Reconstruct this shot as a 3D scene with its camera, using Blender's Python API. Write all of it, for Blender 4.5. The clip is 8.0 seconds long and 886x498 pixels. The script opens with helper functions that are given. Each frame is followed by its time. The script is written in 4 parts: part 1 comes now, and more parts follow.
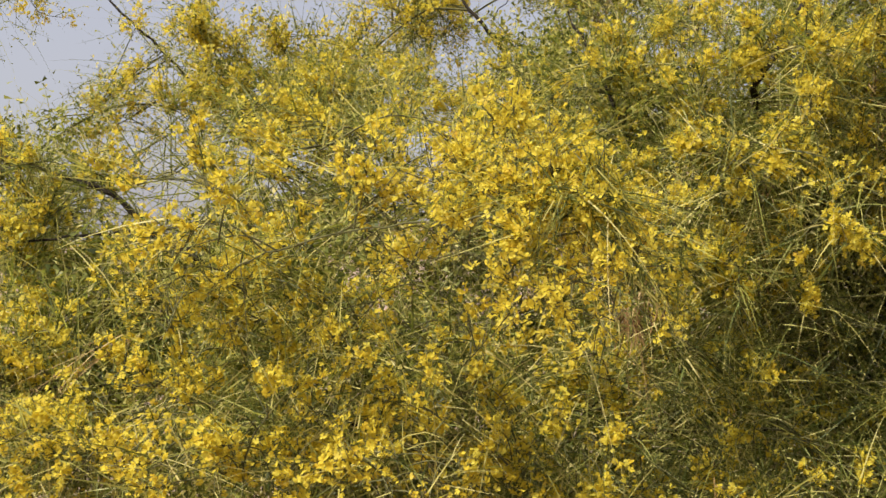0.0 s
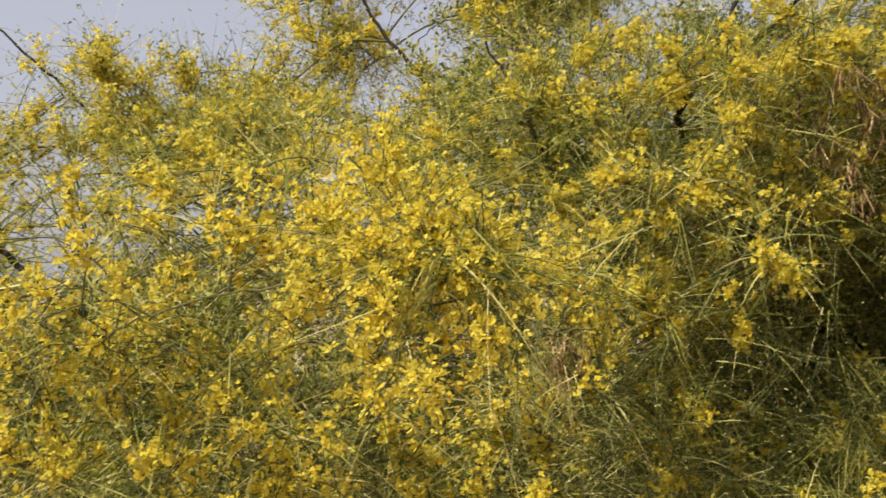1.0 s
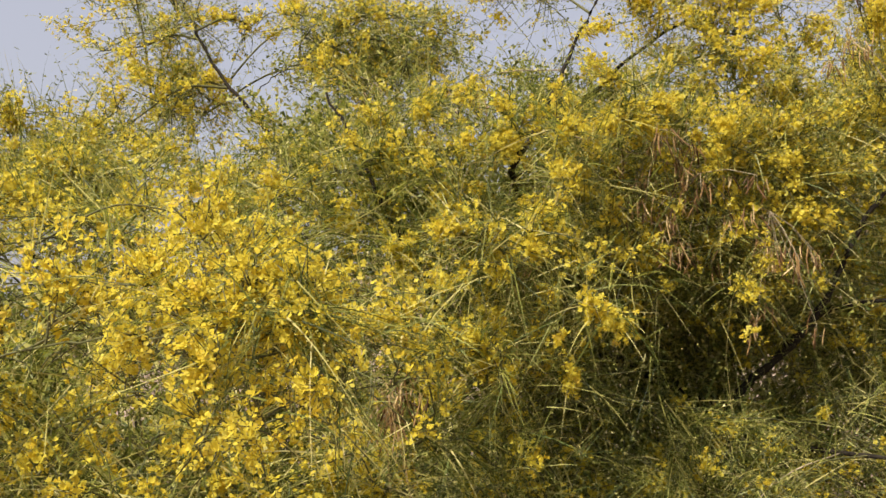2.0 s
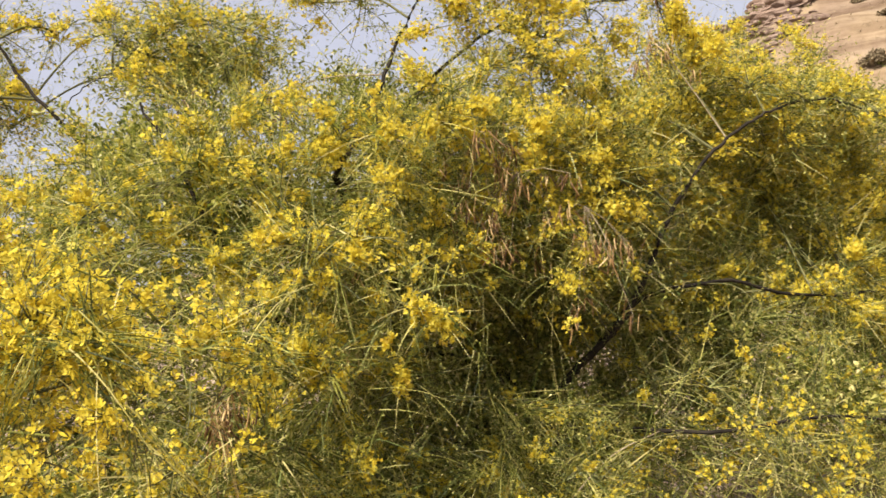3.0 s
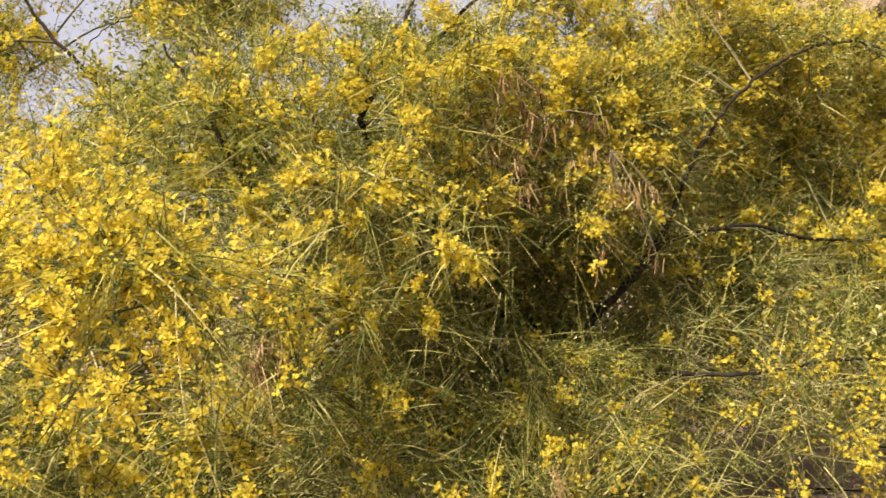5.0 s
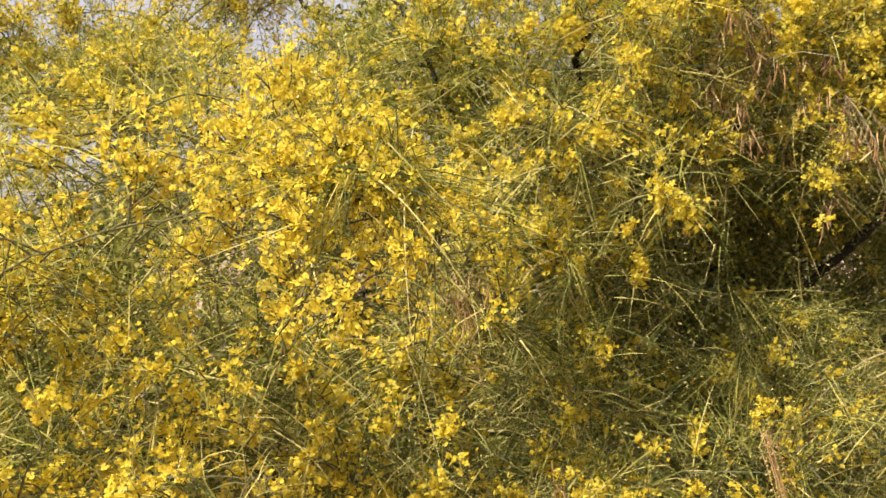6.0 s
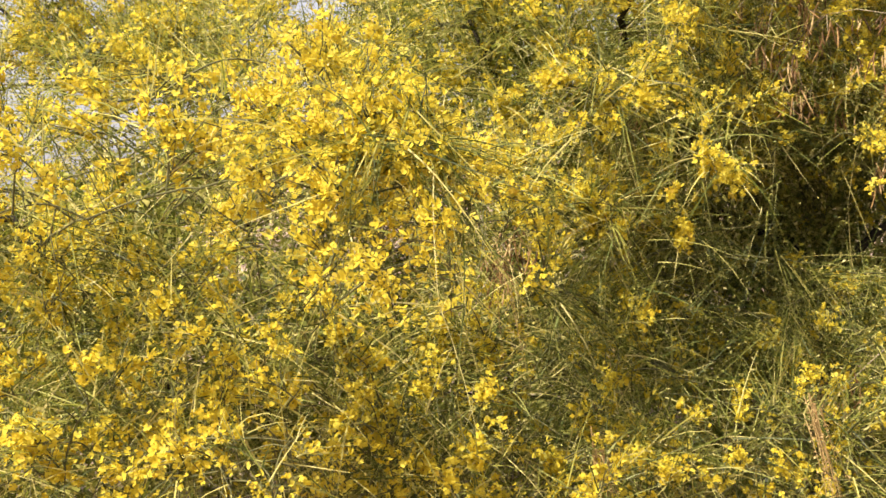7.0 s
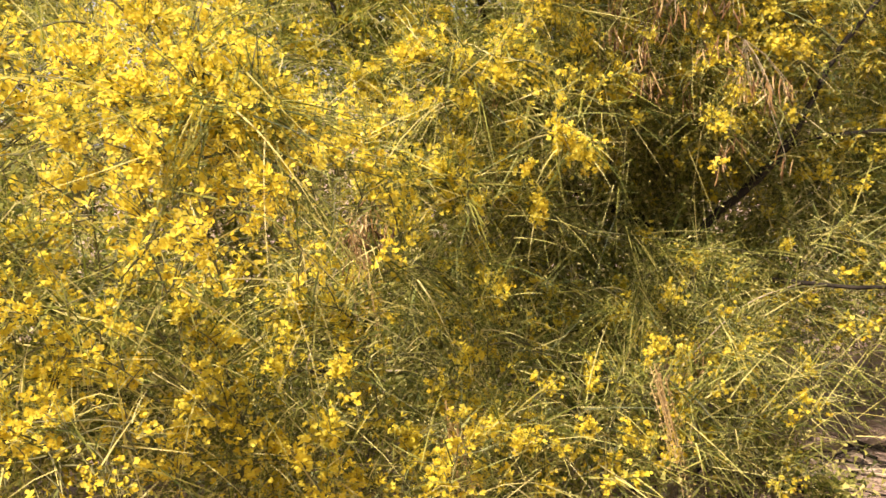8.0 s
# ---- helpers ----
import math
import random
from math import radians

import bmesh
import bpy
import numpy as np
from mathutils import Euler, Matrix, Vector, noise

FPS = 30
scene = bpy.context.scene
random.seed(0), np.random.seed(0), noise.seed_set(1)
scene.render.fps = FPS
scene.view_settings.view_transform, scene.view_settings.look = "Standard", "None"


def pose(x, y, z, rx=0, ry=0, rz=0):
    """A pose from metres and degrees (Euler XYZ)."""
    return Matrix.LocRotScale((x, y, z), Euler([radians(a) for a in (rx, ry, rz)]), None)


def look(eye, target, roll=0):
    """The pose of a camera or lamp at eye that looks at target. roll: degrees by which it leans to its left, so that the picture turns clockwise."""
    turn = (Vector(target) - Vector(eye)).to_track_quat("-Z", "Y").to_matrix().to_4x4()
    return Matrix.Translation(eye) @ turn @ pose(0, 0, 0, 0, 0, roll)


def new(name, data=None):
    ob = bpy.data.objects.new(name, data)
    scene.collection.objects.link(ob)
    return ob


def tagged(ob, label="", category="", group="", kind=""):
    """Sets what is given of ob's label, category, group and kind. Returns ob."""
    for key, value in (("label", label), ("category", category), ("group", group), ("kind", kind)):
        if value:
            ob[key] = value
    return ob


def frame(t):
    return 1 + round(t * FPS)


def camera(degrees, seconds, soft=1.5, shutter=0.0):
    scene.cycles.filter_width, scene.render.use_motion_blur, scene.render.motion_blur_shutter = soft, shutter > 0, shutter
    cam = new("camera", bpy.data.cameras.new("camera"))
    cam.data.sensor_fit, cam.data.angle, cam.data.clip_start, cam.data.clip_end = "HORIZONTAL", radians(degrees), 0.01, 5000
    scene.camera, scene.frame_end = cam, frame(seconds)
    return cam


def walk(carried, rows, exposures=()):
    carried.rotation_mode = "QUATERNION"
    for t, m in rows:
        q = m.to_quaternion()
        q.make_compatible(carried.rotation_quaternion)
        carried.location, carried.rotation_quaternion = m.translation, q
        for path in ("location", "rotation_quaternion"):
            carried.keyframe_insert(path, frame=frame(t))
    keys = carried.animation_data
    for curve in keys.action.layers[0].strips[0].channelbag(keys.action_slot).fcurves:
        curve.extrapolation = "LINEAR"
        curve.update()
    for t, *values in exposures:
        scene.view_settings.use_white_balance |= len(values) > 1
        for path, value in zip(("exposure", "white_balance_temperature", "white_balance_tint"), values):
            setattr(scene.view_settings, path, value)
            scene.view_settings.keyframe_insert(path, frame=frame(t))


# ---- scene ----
cam = camera(50.96, 8.0, soft=1.5, shutter=0.15)
PATH = [
    (0, (0.051, 0.046, 1.596), (0.039, 2.046, 1.584), 0.03),
    (0.5, (0.117, 0.147, 1.615), (0.113, 2.147, 1.621), -2.26),
    (1, (0.172, 0.227, 1.656), (0.270, 2.224, 1.699), -1.85),
    (1.2, (0.181, 0.234, 1.659), (0.406, 2.220, 1.725), -1.96),
    (2.3, (0.220, 0.178, 1.663), (0.705, 2.113, 1.804), -2.49),
    (2.5, (0.242, 0.170, 1.672), (0.798, 2.087, 1.804), -3.22),
    (3, (0.266, 0.147, 1.675), (1.009, 2.001, 1.788), -5.34),
    (3.5, (0.255, 0.113, 1.662), (1.100, 1.922, 1.771), -6.31),
    (4, (0.207, 0.104, 1.662), (1.043, 1.918, 1.758), -6.30),
    (4.2, (0.210, 0.123, 1.668), (1.041, 1.940, 1.747), -6.15),
    (5.3, (0.140, 0.224, 1.624), (0.732, 2.134, 1.627), -4.35),
    (5.5, (0.118, 0.247, 1.612), (0.588, 2.191, 1.616), -3.41),
    (6, (0.146, 0.247, 1.604), (0.462, 2.221, 1.545), -2.77),
    (6.5, (0.174, 0.257, 1.614), (0.351, 2.247, 1.525), -2.62),
    (7, (0.171, 0.246, 1.613), (0.380, 2.231, 1.475), -2.79),
    (7.5, (0.175, 0.245, 1.596), (0.544, 2.206, 1.458), -2.67),
    (8, (0.217, 0.266, 1.594), (0.699, 2.197, 1.401), -2.22),
]
walk(cam, [(t, look(eye, target, roll)) for t, eye, target, roll in PATH],
     [(0.0, 0.792, 6800, 10), (1.0, 0.792, 6800, 10), (2.5, 0.966, 6800, 11), (3.0, 1.122, 6850, 12), (4.2, 1.141, 6950, 13), (5.5, 1.189, 7250, 17), (6.5, 1.257, 7150, 14), (7.0, 1.372, 7150, 13), (7.5, 1.450, 7150, 14), (8.0, 1.498, 7500, 21)])

# ---- world, sun, exposure ----
SUN_EL, SUN_AZ = radians(53), radians(-122)  # azimuth from +y towards +x
world = bpy.data.worlds.new("world")
scene.world = world
world.use_nodes = True
wt = world.node_tree
wt.nodes.clear()
sky = wt.nodes.new("ShaderNodeTexSky")
sky.sky_type = "NISHITA"
sky.sun_disc = False
sky.sun_elevation, sky.sun_rotation = SUN_EL, SUN_AZ
sky.air_density, sky.dust_density, sky.ozone_density = 1.2, 4.0, 1.0
bg = wt.nodes.new("ShaderNodeBackground")
bg.inputs["Strength"].default_value = 0.062
out = wt.nodes.new("ShaderNodeOutputWorld")
haze = wt.nodes.new("ShaderNodeMix")
haze.data_type = "RGBA"
haze.inputs[0].default_value = 0.55
haze.inputs[7].default_value = (6.7, 6.7, 7.9, 1)  # thin bright cloud
wt.links.new(sky.outputs["Color"], haze.inputs[6])
wt.links.new(haze.outputs[2], bg.inputs["Color"])
wt.links.new(bg.outputs["Background"], out.inputs["Surface"])
sun = new("sun", bpy.data.lights.new("sun", "SUN"))
sun.data.energy, sun.data.angle, sun.data.color = 5.0, radians(0.8), (1.0, 0.94, 0.84)
SUN_WAY = Vector((math.sin(SUN_AZ) * math.cos(SUN_EL), math.cos(SUN_AZ) * math.cos(SUN_EL), math.sin(SUN_EL)))
sun.matrix_world = look(SUN_WAY * 30, (0, 0, 0))


# ---- materials ----
def nodes_of(name):
    m = bpy.data.materials.new(name)
    m.use_nodes = True
    nt = m.node_tree
    nt.nodes.clear()
    return m, nt, nt.nodes.new("ShaderNodeOutputMaterial")


def ramp(nt, fac, stops):
    r = nt.nodes.new("ShaderNodeValToRGB")
    el = r.color_ramp.elements
    while len(el) < len(stops):
        el.new(0.5)
    for e, (p, c) in zip(el, stops):
        e.position, e.color = p, (*c, 1)
    nt.links.new(fac, r.inputs["Fac"])
    return r.outputs["Color"]


def noise_of(nt, scale, detail=4.0, rough=0.6):
    tc = nt.nodes.new("ShaderNodeTexCoord")
    n = nt.nodes.new("ShaderNodeTexNoise")
    n.inputs["Scale"].default_value, n.inputs["Detail"].default_value, n.inputs["Roughness"].default_value = scale, detail, rough
    nt.links.new(tc.outputs["Object"], n.inputs["Vector"])
    return n.outputs["Fac"]


def mix(nt, kind, fac, a, b):
    m = nt.nodes.new("ShaderNodeMix")
    m.data_type, m.blend_type = "RGBA", kind
    m.inputs[0].default_value = fac
    nt.links.new(a, m.inputs[6])
    nt.links.new(b, m.inputs[7])
    return m.outputs[2]


def thin(name, stops, through_colour, share, roughness, single):
    """Leaf or petal: gloss over diffuse, with light passing through."""
    m, nt, o = nodes_of(name)
    if single:
        pick = nt.nodes.new("ShaderNodeObjectInfo").outputs["Random"]
    else:
        pick = nt.nodes.new("ShaderNodeNewGeometry").outputs["Random Per Island"]
    tone = ramp(nt, pick, stops)
    vary = ramp(nt, noise_of(nt, 7.0), [(0.25, (0.72, 0.74, 0.7)), (0.75, (1.0, 1.0, 1.0))])
    tone = mix(nt, "MULTIPLY", 0.8, tone, vary)
    p = nt.nodes.new("ShaderNodeBsdfPrincipled")
    p.inputs["Roughness"].default_value = roughness
    p.inputs["Specular IOR Level"].default_value = 0.25
    nt.links.new(tone, p.inputs["Base Color"])
    tr = nt.nodes.new("ShaderNodeBsdfTranslucent")
    rgb = nt.nodes.new("ShaderNodeRGB")
    rgb.outputs[0].default_value = (*through_colour, 1)
    nt.links.new(mix(nt, "MIX", 0.5, tone, rgb.outputs[0]), tr.inputs["Color"])
    s = nt.nodes.new("ShaderNodeMixShader")
    s.inputs[0].default_value = share
    nt.links.new(p.outputs[0], s.inputs[1])
    nt.links.new(tr.outputs[0], s.inputs[2])
    nt.links.new(s.outputs[0], o.inputs["Surface"])
    return m


LEAF = [(0.0, (0.012, 0.025, 0.006)), (0.3, (0.055, 0.078, 0.017)), (0.6, (0.30, 0.31, 0.075)), (0.85, (0.53, 0.475, 0.15)), (1.0, (0.64, 0.55, 0.26))]
PETAL = [(0.0, (0.55, 0.385, 0.028)), (0.2, (0.65, 0.515, 0.05)), (0.7, (0.68, 0.575, 0.072)), (0.93, (0.70, 0.62, 0.12)), (1.0, (0.535, 0.33, 0.033))]
POD = [(0.0, (0.06, 0.03, 0.013)), (0.4, (0.18, 0.095, 0.036)), (0.75, (0.38, 0.235, 0.10)), (1.0, (0.66, 0.49, 0.25))]
leaf_stuff = thin("leaf_green", LEAF, (0.42, 0.45, 0.06), 0.38, 0.5, False)
leaf_single = thin("leaf_green_single", LEAF, (0.42, 0.45, 0.06), 0.38, 0.5, True)
petal_stuff = thin("petal_yellow", PETAL, (0.82, 0.68, 0.07), 0.5, 0.75, False)
petal_single = thin("petal_yellow_single", PETAL, (0.82, 0.68, 0.07), 0.5, 0.75, True)
pod_stuff = thin("dry_pod", POD, (0.4, 0.2, 0.06), 0.12, 0.55, False)
pod_single = thin("dry_pod_single", POD, (0.4, 0.2, 0.06), 0.12, 0.55, True)
straw_stuff = thin("bare_leafstalk", [(0.0, (0.12, 0.16, 0.04)), (0.5, (0.32, 0.335, 0.10)), (1.0, (0.55, 0.48, 0.20))], (0.5, 0.5, 0.15), 0.2, 0.45, False)
dry_stuff = thin("dry_leafstalk", [(0.0, (0.26, 0.16, 0.06)), (1.0, (0.58, 0.43, 0.20))], (0.5, 0.3, 0.12), 0.15, 0.6, False)


def solid(name, scale, stops, roughness, bump=0.3, fine=None, spread=0.004):
    m, nt, o = nodes_of(name)
    p = nt.nodes.new("ShaderNodeBsdfPrincipled")
    p.inputs["Roughness"].default_value = roughness
    p.inputs["Specular IOR Level"].default_value = 0.12
    big = noise_of(nt, scale)
    tone = ramp(nt, big, stops)
    small = noise_of(nt, fine or scale * 12, 6.0, 0.7)
    tone = mix(nt, "MULTIPLY", 0.7, tone, ramp(nt, small, [(0.25, (0.55, 0.55, 0.55)), (0.7, (1.1, 1.1, 1.1))]))
    nt.links.new(tone, p.inputs["Base Color"])
    b = nt.nodes.new("ShaderNodeBump")
    b.inputs["Strength"].default_value, b.inputs["Distance"].default_value = bump, spread
    nt.links.new(small, b.inputs["Height"])
    nt.links.new(b.outputs[0], p.inputs["Normal"])
    nt.links.new(p.outputs[0], o.inputs["Surface"])
    return m


bark = solid("dark_bark", 9.0, [(0.3, (0.012, 0.010, 0.008)), (0.7, (0.038, 0.031, 0.023))], 0.95, 0.8)
twig_mat = solid("green_twig", 14.0, [(0.3, (0.07, 0.075, 0.03)), (0.7, (0.15, 0.14, 0.06))], 0.7, 0.4)
pale_twig = solid("pale_dry_twig", 14.0, [(0.3, (0.24, 0.19, 0.12)), (0.7, (0.42, 0.35, 0.25))], 0.8, 0.4)
rock_mat = solid("outcrop_rock", 0.35, [(0.3, (0.13, 0.085, 0.065)), (0.5, (0.22, 0.155, 0.12)), (0.75, (0.30, 0.23, 0.185))], 0.9, 0.9, 3.0, 0.3)
dry_grass = thin("dry_grass", [(0.0, (0.20, 0.145, 0.09)), (0.6, (0.28, 0.215, 0.135)), (1.0, (0.33, 0.26, 0.165))], (0.4, 0.3, 0.16), 0.15, 0.8, False)
stone_mat = solid("pale_stone", 6.0, [(0.3, (0.30, 0.22, 0.17)), (0.7, (0.50, 0.41, 0.34))], 0.9, 0.6)
shrub_leaf = solid("shrub_leaf", 3.0, [(0.3, (0.15, 0.115, 0.07)), (0.7, (0.25, 0.205, 0.13))], 0.8, 0.2)


def ground_material():
    """Pale pinkish soil close by, dry golden grass and bare earth on the hill."""
    m, nt, o = nodes_of("dry_ground")
    p = nt.nodes.new("ShaderNodeBsdfPrincipled")
    p.inputs["Roughness"].default_value = 0.95
    p.inputs["Specular IOR Level"].default_value = 0.1
    soil = ramp(nt, noise_of(nt, 1.7, 6.0), [(0.3, (0.22, 0.15, 0.115)), (0.5, (0.31, 0.225, 0.175)), (0.7, (0.42, 0.33, 0.26))])
    grit = ramp(nt, noise_of(nt, 55.0, 6.0, 0.75), [(0.3, (0.5, 0.48, 0.46)), (0.65, (1.1, 1.1, 1.1))])
    soil = mix(nt, "MULTIPLY", 0.8, soil, grit)
    grass = ramp(nt, noise_of(nt, 0.07, 7.0, 0.65), [(0.3, (0.15, 0.105, 0.07)), (0.45, (0.205, 0.152, 0.10)), (0.55, (0.225, 0.172, 0.115)), (0.62, (0.175, 0.128, 0.092)), (0.75, (0.20, 0.15, 0.105))])
    tuft = ramp(nt, noise_of(nt, 1.1, 5.0, 0.8), [(0.3, (0.68, 0.64, 0.58)), (0.6, (1.05, 1.05, 1.05))])
    grass = mix(nt, "MULTIPLY", 0.8, grass, tuft)
    tc, mp, band = nt.nodes.new("ShaderNodeTexCoord"), nt.nodes.new("ShaderNodeMapping"), nt.nodes.new("ShaderNodeTexNoise")
    mp.inputs["Scale"].default_value = (0.035, 0.035, 0.55)
    band.inputs["Scale"].default_value, band.inputs["Detail"].default_value = 1.0, 7.0
    nt.links.new(tc.outputs["Object"], mp.inputs["Vector"])
    nt.links.new(mp.outputs[0], band.inputs["Vector"])
    strata = ramp(nt, band.outputs["Fac"], [(0.36, (0.58, 0.52, 0.47)), (0.44, (1.0, 1.0, 1.0)), (0.54, (1.05, 1.03, 1.0)), (0.6, (0.74, 0.69, 0.65)), (0.68, (0.95, 0.93, 0.9))])
    grass = mix(nt, "MULTIPLY", 0.85, grass, strata)
    geo = nt.nodes.new("ShaderNodeNewGeometry")
    sep = nt.nodes.new("ShaderNodeSeparateXYZ")
    nt.links.new(geo.outputs["Position"], sep.inputs[0])
    rise = nt.nodes.new("ShaderNodeMapRange")
    rise.inputs["From Min"].default_value, rise.inputs["From Max"].default_value = 0.4, 3.0
    nt.links.new(sep.outputs["Z"], rise.inputs["Value"])
    tone = nt.nodes.new("ShaderNodeMix")
    tone.data_type = "RGBA"
    nt.links.new(rise.outputs[0], tone.inputs[0])
    nt.links.new(soil, tone.inputs[6])
    nt.links.new(grass, tone.inputs[7])
    nt.links.new(tone.outputs[2], p.inputs["Base Color"])
    b = nt.nodes.new("ShaderNodeBump")
    b.inputs["Strength"].default_value, b.inputs["Distance"].default_value = 0.6, 0.03
    nt.links.new(noise_of(nt, 20.0, 6.0, 0.7), b.inputs["Height"])
    nt.links.new(b.outputs[0], p.inputs["Normal"])
    nt.links.new(p.outputs[0], o.inputs["Surface"])
    return m


# ---- mesh helpers ----
def mesh_of(name, verts, faces, material):
    """A mesh from an (n, 3) array of places and an (m, 3) or (m, 4) array of corners."""
    verts, faces = np.asarray(verts, np.float32), np.asarray(faces, np.int32)
    k = faces.shape[1]
    me = bpy.data.meshes.new(name)
    me.vertices.add(len(verts))
    me.vertices.foreach_set("co", verts.ravel())
    me.loops.add(faces.size)
    me.loops.foreach_set("vertex_index", faces.ravel())
    me.polygons.add(len(faces))
    me.polygons.foreach_set("loop_start", np.arange(0, faces.size, k, dtype=np.int32))
    me.update(calc_edges=True)
    me.materials.append(material)
    return me


def joined(pieces):
    """Pieces of (verts, faces) put into one."""
    verts, faces, n = [], [], 0
    for v, f in pieces:
        verts.append(v)
        faces.append(f + n)
        n += len(v)
    return np.concatenate(verts), np.concatenate(faces)


def curve_points(pts, steps):
    """A smooth line through the given places."""
    p = np.asarray(pts, float)
    p = np.vstack([2 * p[0] - p[1], p, 2 * p[-1] - p[-2]])
    res = []
    for i in range(1, len(p) - 2):
        for s in np.arange(steps) / steps:
            a, b, c, d = p[i - 1 : i + 3]
            res.append(0.5 * (2 * b + (c - a) * s + (2 * a - 5 * b + 4 * c - d) * s**2 + (3 * b - a - 3 * c + d) * s**3))
    return np.array(res + [p[-2]])


def tube(path, radii, sides):
    """A closed tapered tube of quads along a path."""
    path, radii = np.asarray(path, float), np.asarray(radii, float)
    along = np.gradient(path, axis=0)
    along /= np.linalg.norm(along, axis=1)[:, None] + 1e-9
    ref = np.where(np.abs(along[:, 2:]) > 0.9, [[1.0, 0, 0]], [[0, 0, 1.0]])
    u = np.cross(along, ref)
    u /= np.linalg.norm(u, axis=1)[:, None] + 1e-9
    w = np.cross(along, u)
    a = np.arange(sides) * 2 * math.pi / sides
    ring = u[:, None] * np.cos(a)[None, :, None] + w[:, None] * np.sin(a)[None, :, None]
    verts = (path[:, None] + ring * radii[:, None, None]).reshape(-1, 3)
    i, j = np.meshgrid(np.arange(len(path) - 1), np.arange(sides), indexing="ij")
    k = (j + 1) % sides
    faces = np.stack([i * sides + j, i * sides + k, (i + 1) * sides + k, (i + 1) * sides + j], -1).reshape(-1, 4)
    return verts, faces


def unit(v):
    return v / (np.linalg.norm(v, axis=-1, keepdims=True) + 1e-9)


def part(name, me, parent, label="", kind=""):
    ob = new(name, me)
    ob.parent = parent
    ob.matrix_parent_inverse = Matrix.Translation(-Vector(parent.get("base", (0, 0, 0))))
    return tagged(ob, label=label, kind=kind)


# ---- ground and hill ----
CREST = [(-180, 0.0), (-60, 0.5), (-20, 1.0), (0, 4.0), (18, 12.0), (30, 21.5), (36, 25.0), (40, 29.5), (44, 34.0), (48, 33.0), (54, 31.0), (70, 34.0), (100, 30.0), (140, 8.0), (180, 0.0)]
HILL_FOOT, HILL_TOP = 26.0, 112.0


def height(x, y):
    """The ground's height: level round the tree, a hillside beyond."""
    r, az = math.hypot(x, y), math.degrees(math.atan2(x, y))
    crest = np.interp(az, [c[0] for c in CREST], [c[1] for c in CREST])
    s = min(max((r - HILL_FOOT) / (HILL_TOP - HILL_FOOT), 0), 1)
    s = 0.75 * s + 0.25 * s * s * (3 - 2 * s)
    bumps = noise.fractal(Vector((x * 0.03, y * 0.03, 4.0)), 0.8, 2.0, 5) * 3.0 + noise.noise(Vector((x * 0.16, y * 0.16, 1.0))) * 0.8
    fade = min(max((r - 20) / 30, 0), 1) * min(1.0, crest / 12)
    near = noise.noise(Vector((x * 0.6, y * 0.6, 0))) * 0.035 + noise.noise(Vector((x * 2.3, y * 2.3, 5))) * 0.012
    return crest * s + bumps * fade + near


def build_ground():
    radii = np.concatenate([np.linspace(0, 12, 49), np.geomspace(12.6, 130, 75), np.geomspace(150, 4500, 14)])
    turns = 240
    verts = [(0.0, 0.0, height(0, 0))]
    for r in radii[1:]:
        for k in range(turns):
            a = 2 * math.pi * k / turns
            x, y = r * math.sin(a), r * math.cos(a)
            verts.append((x, y, height(x, y) * (1 if r < 140 else max(0.0, 1 - (r - 140) / 800))))
    faces = []
    for i in range(len(radii) - 2):
        for k in range(turns):
            a, b = 1 + i * turns + k, 1 + i * turns + (k + 1) % turns
            faces.append((a, a + turns, b + turns, b))
    for k in range(turns):
        faces.append((0, 1 + k, 1 + (k + 1) % turns, 0))
    core = np.array([f[:3] for f in faces[-turns:]])
    rest = np.array(faces[:-turns])
    tri = np.concatenate([core, rest[:, [0, 1, 2]], rest[:, [0, 2, 3]]])[:, ::-1]
    me = mesh_of("ground", np.array(verts), tri, ground_material())
    me.shade_smooth()
    tagged(new("ground", me), "pale dry soil rising to a golden grassy hillside", "ground", kind="structure")


build_ground()


def rock_mesh(seed, rough=0.35, material=None, fine=3):
    """A broken, blocky rock, flat-faced and layered."""
    rng = random.Random(seed)
    bm = bmesh.new()
    bmesh.ops.create_icosphere(bm, subdivisions=fine, radius=1.0)
    cuts = []
    for k in range(9):
        n = Vector((rng.gauss(0, 1), rng.gauss(0, 1), rng.gauss(0, 0.5))).normalized()
        cuts.append((n, rng.uniform(0.45, 0.8)))
    cuts += [(Vector((0.1, 0, 1)).normalized(), rng.uniform(0.4, 0.6)), (Vector((0, 0.1, -1)).normalized(), 0.6)]
    for v in bm.verts:
        q = v.co * 1.1 + Vector((seed * 3.7, seed, 0))
        for n, d in cuts:
            over = v.co.dot(n) - d
            if over > 0:
                v.co -= n * over * 0.92
        layer = math.copysign(abs(math.sin(v.co.z * 9 + 1.5 * noise.noise(q * 1.5))) ** 0.4, math.sin(v.co.z * 9 + 1.5 * noise.noise(q * 1.5))) * 0.11
        v.co.x *= 1 + layer + noise.noise(q * 3.5) * rough * 0.7
        v.co.y *= 1 + layer + noise.noise(q * 3.5 + Vector((5, 0, 0))) * rough * 0.7
    me = bpy.data.meshes.new("rock")
    bm.to_mesh(me)
    bm.free()
    me.materials.append(material or rock_mat)
    return me


def at_bearing(az, r):
    x, y = r * math.sin(radians(az)), r * math.cos(radians(az))
    return Vector((x, y, height(x, y)))


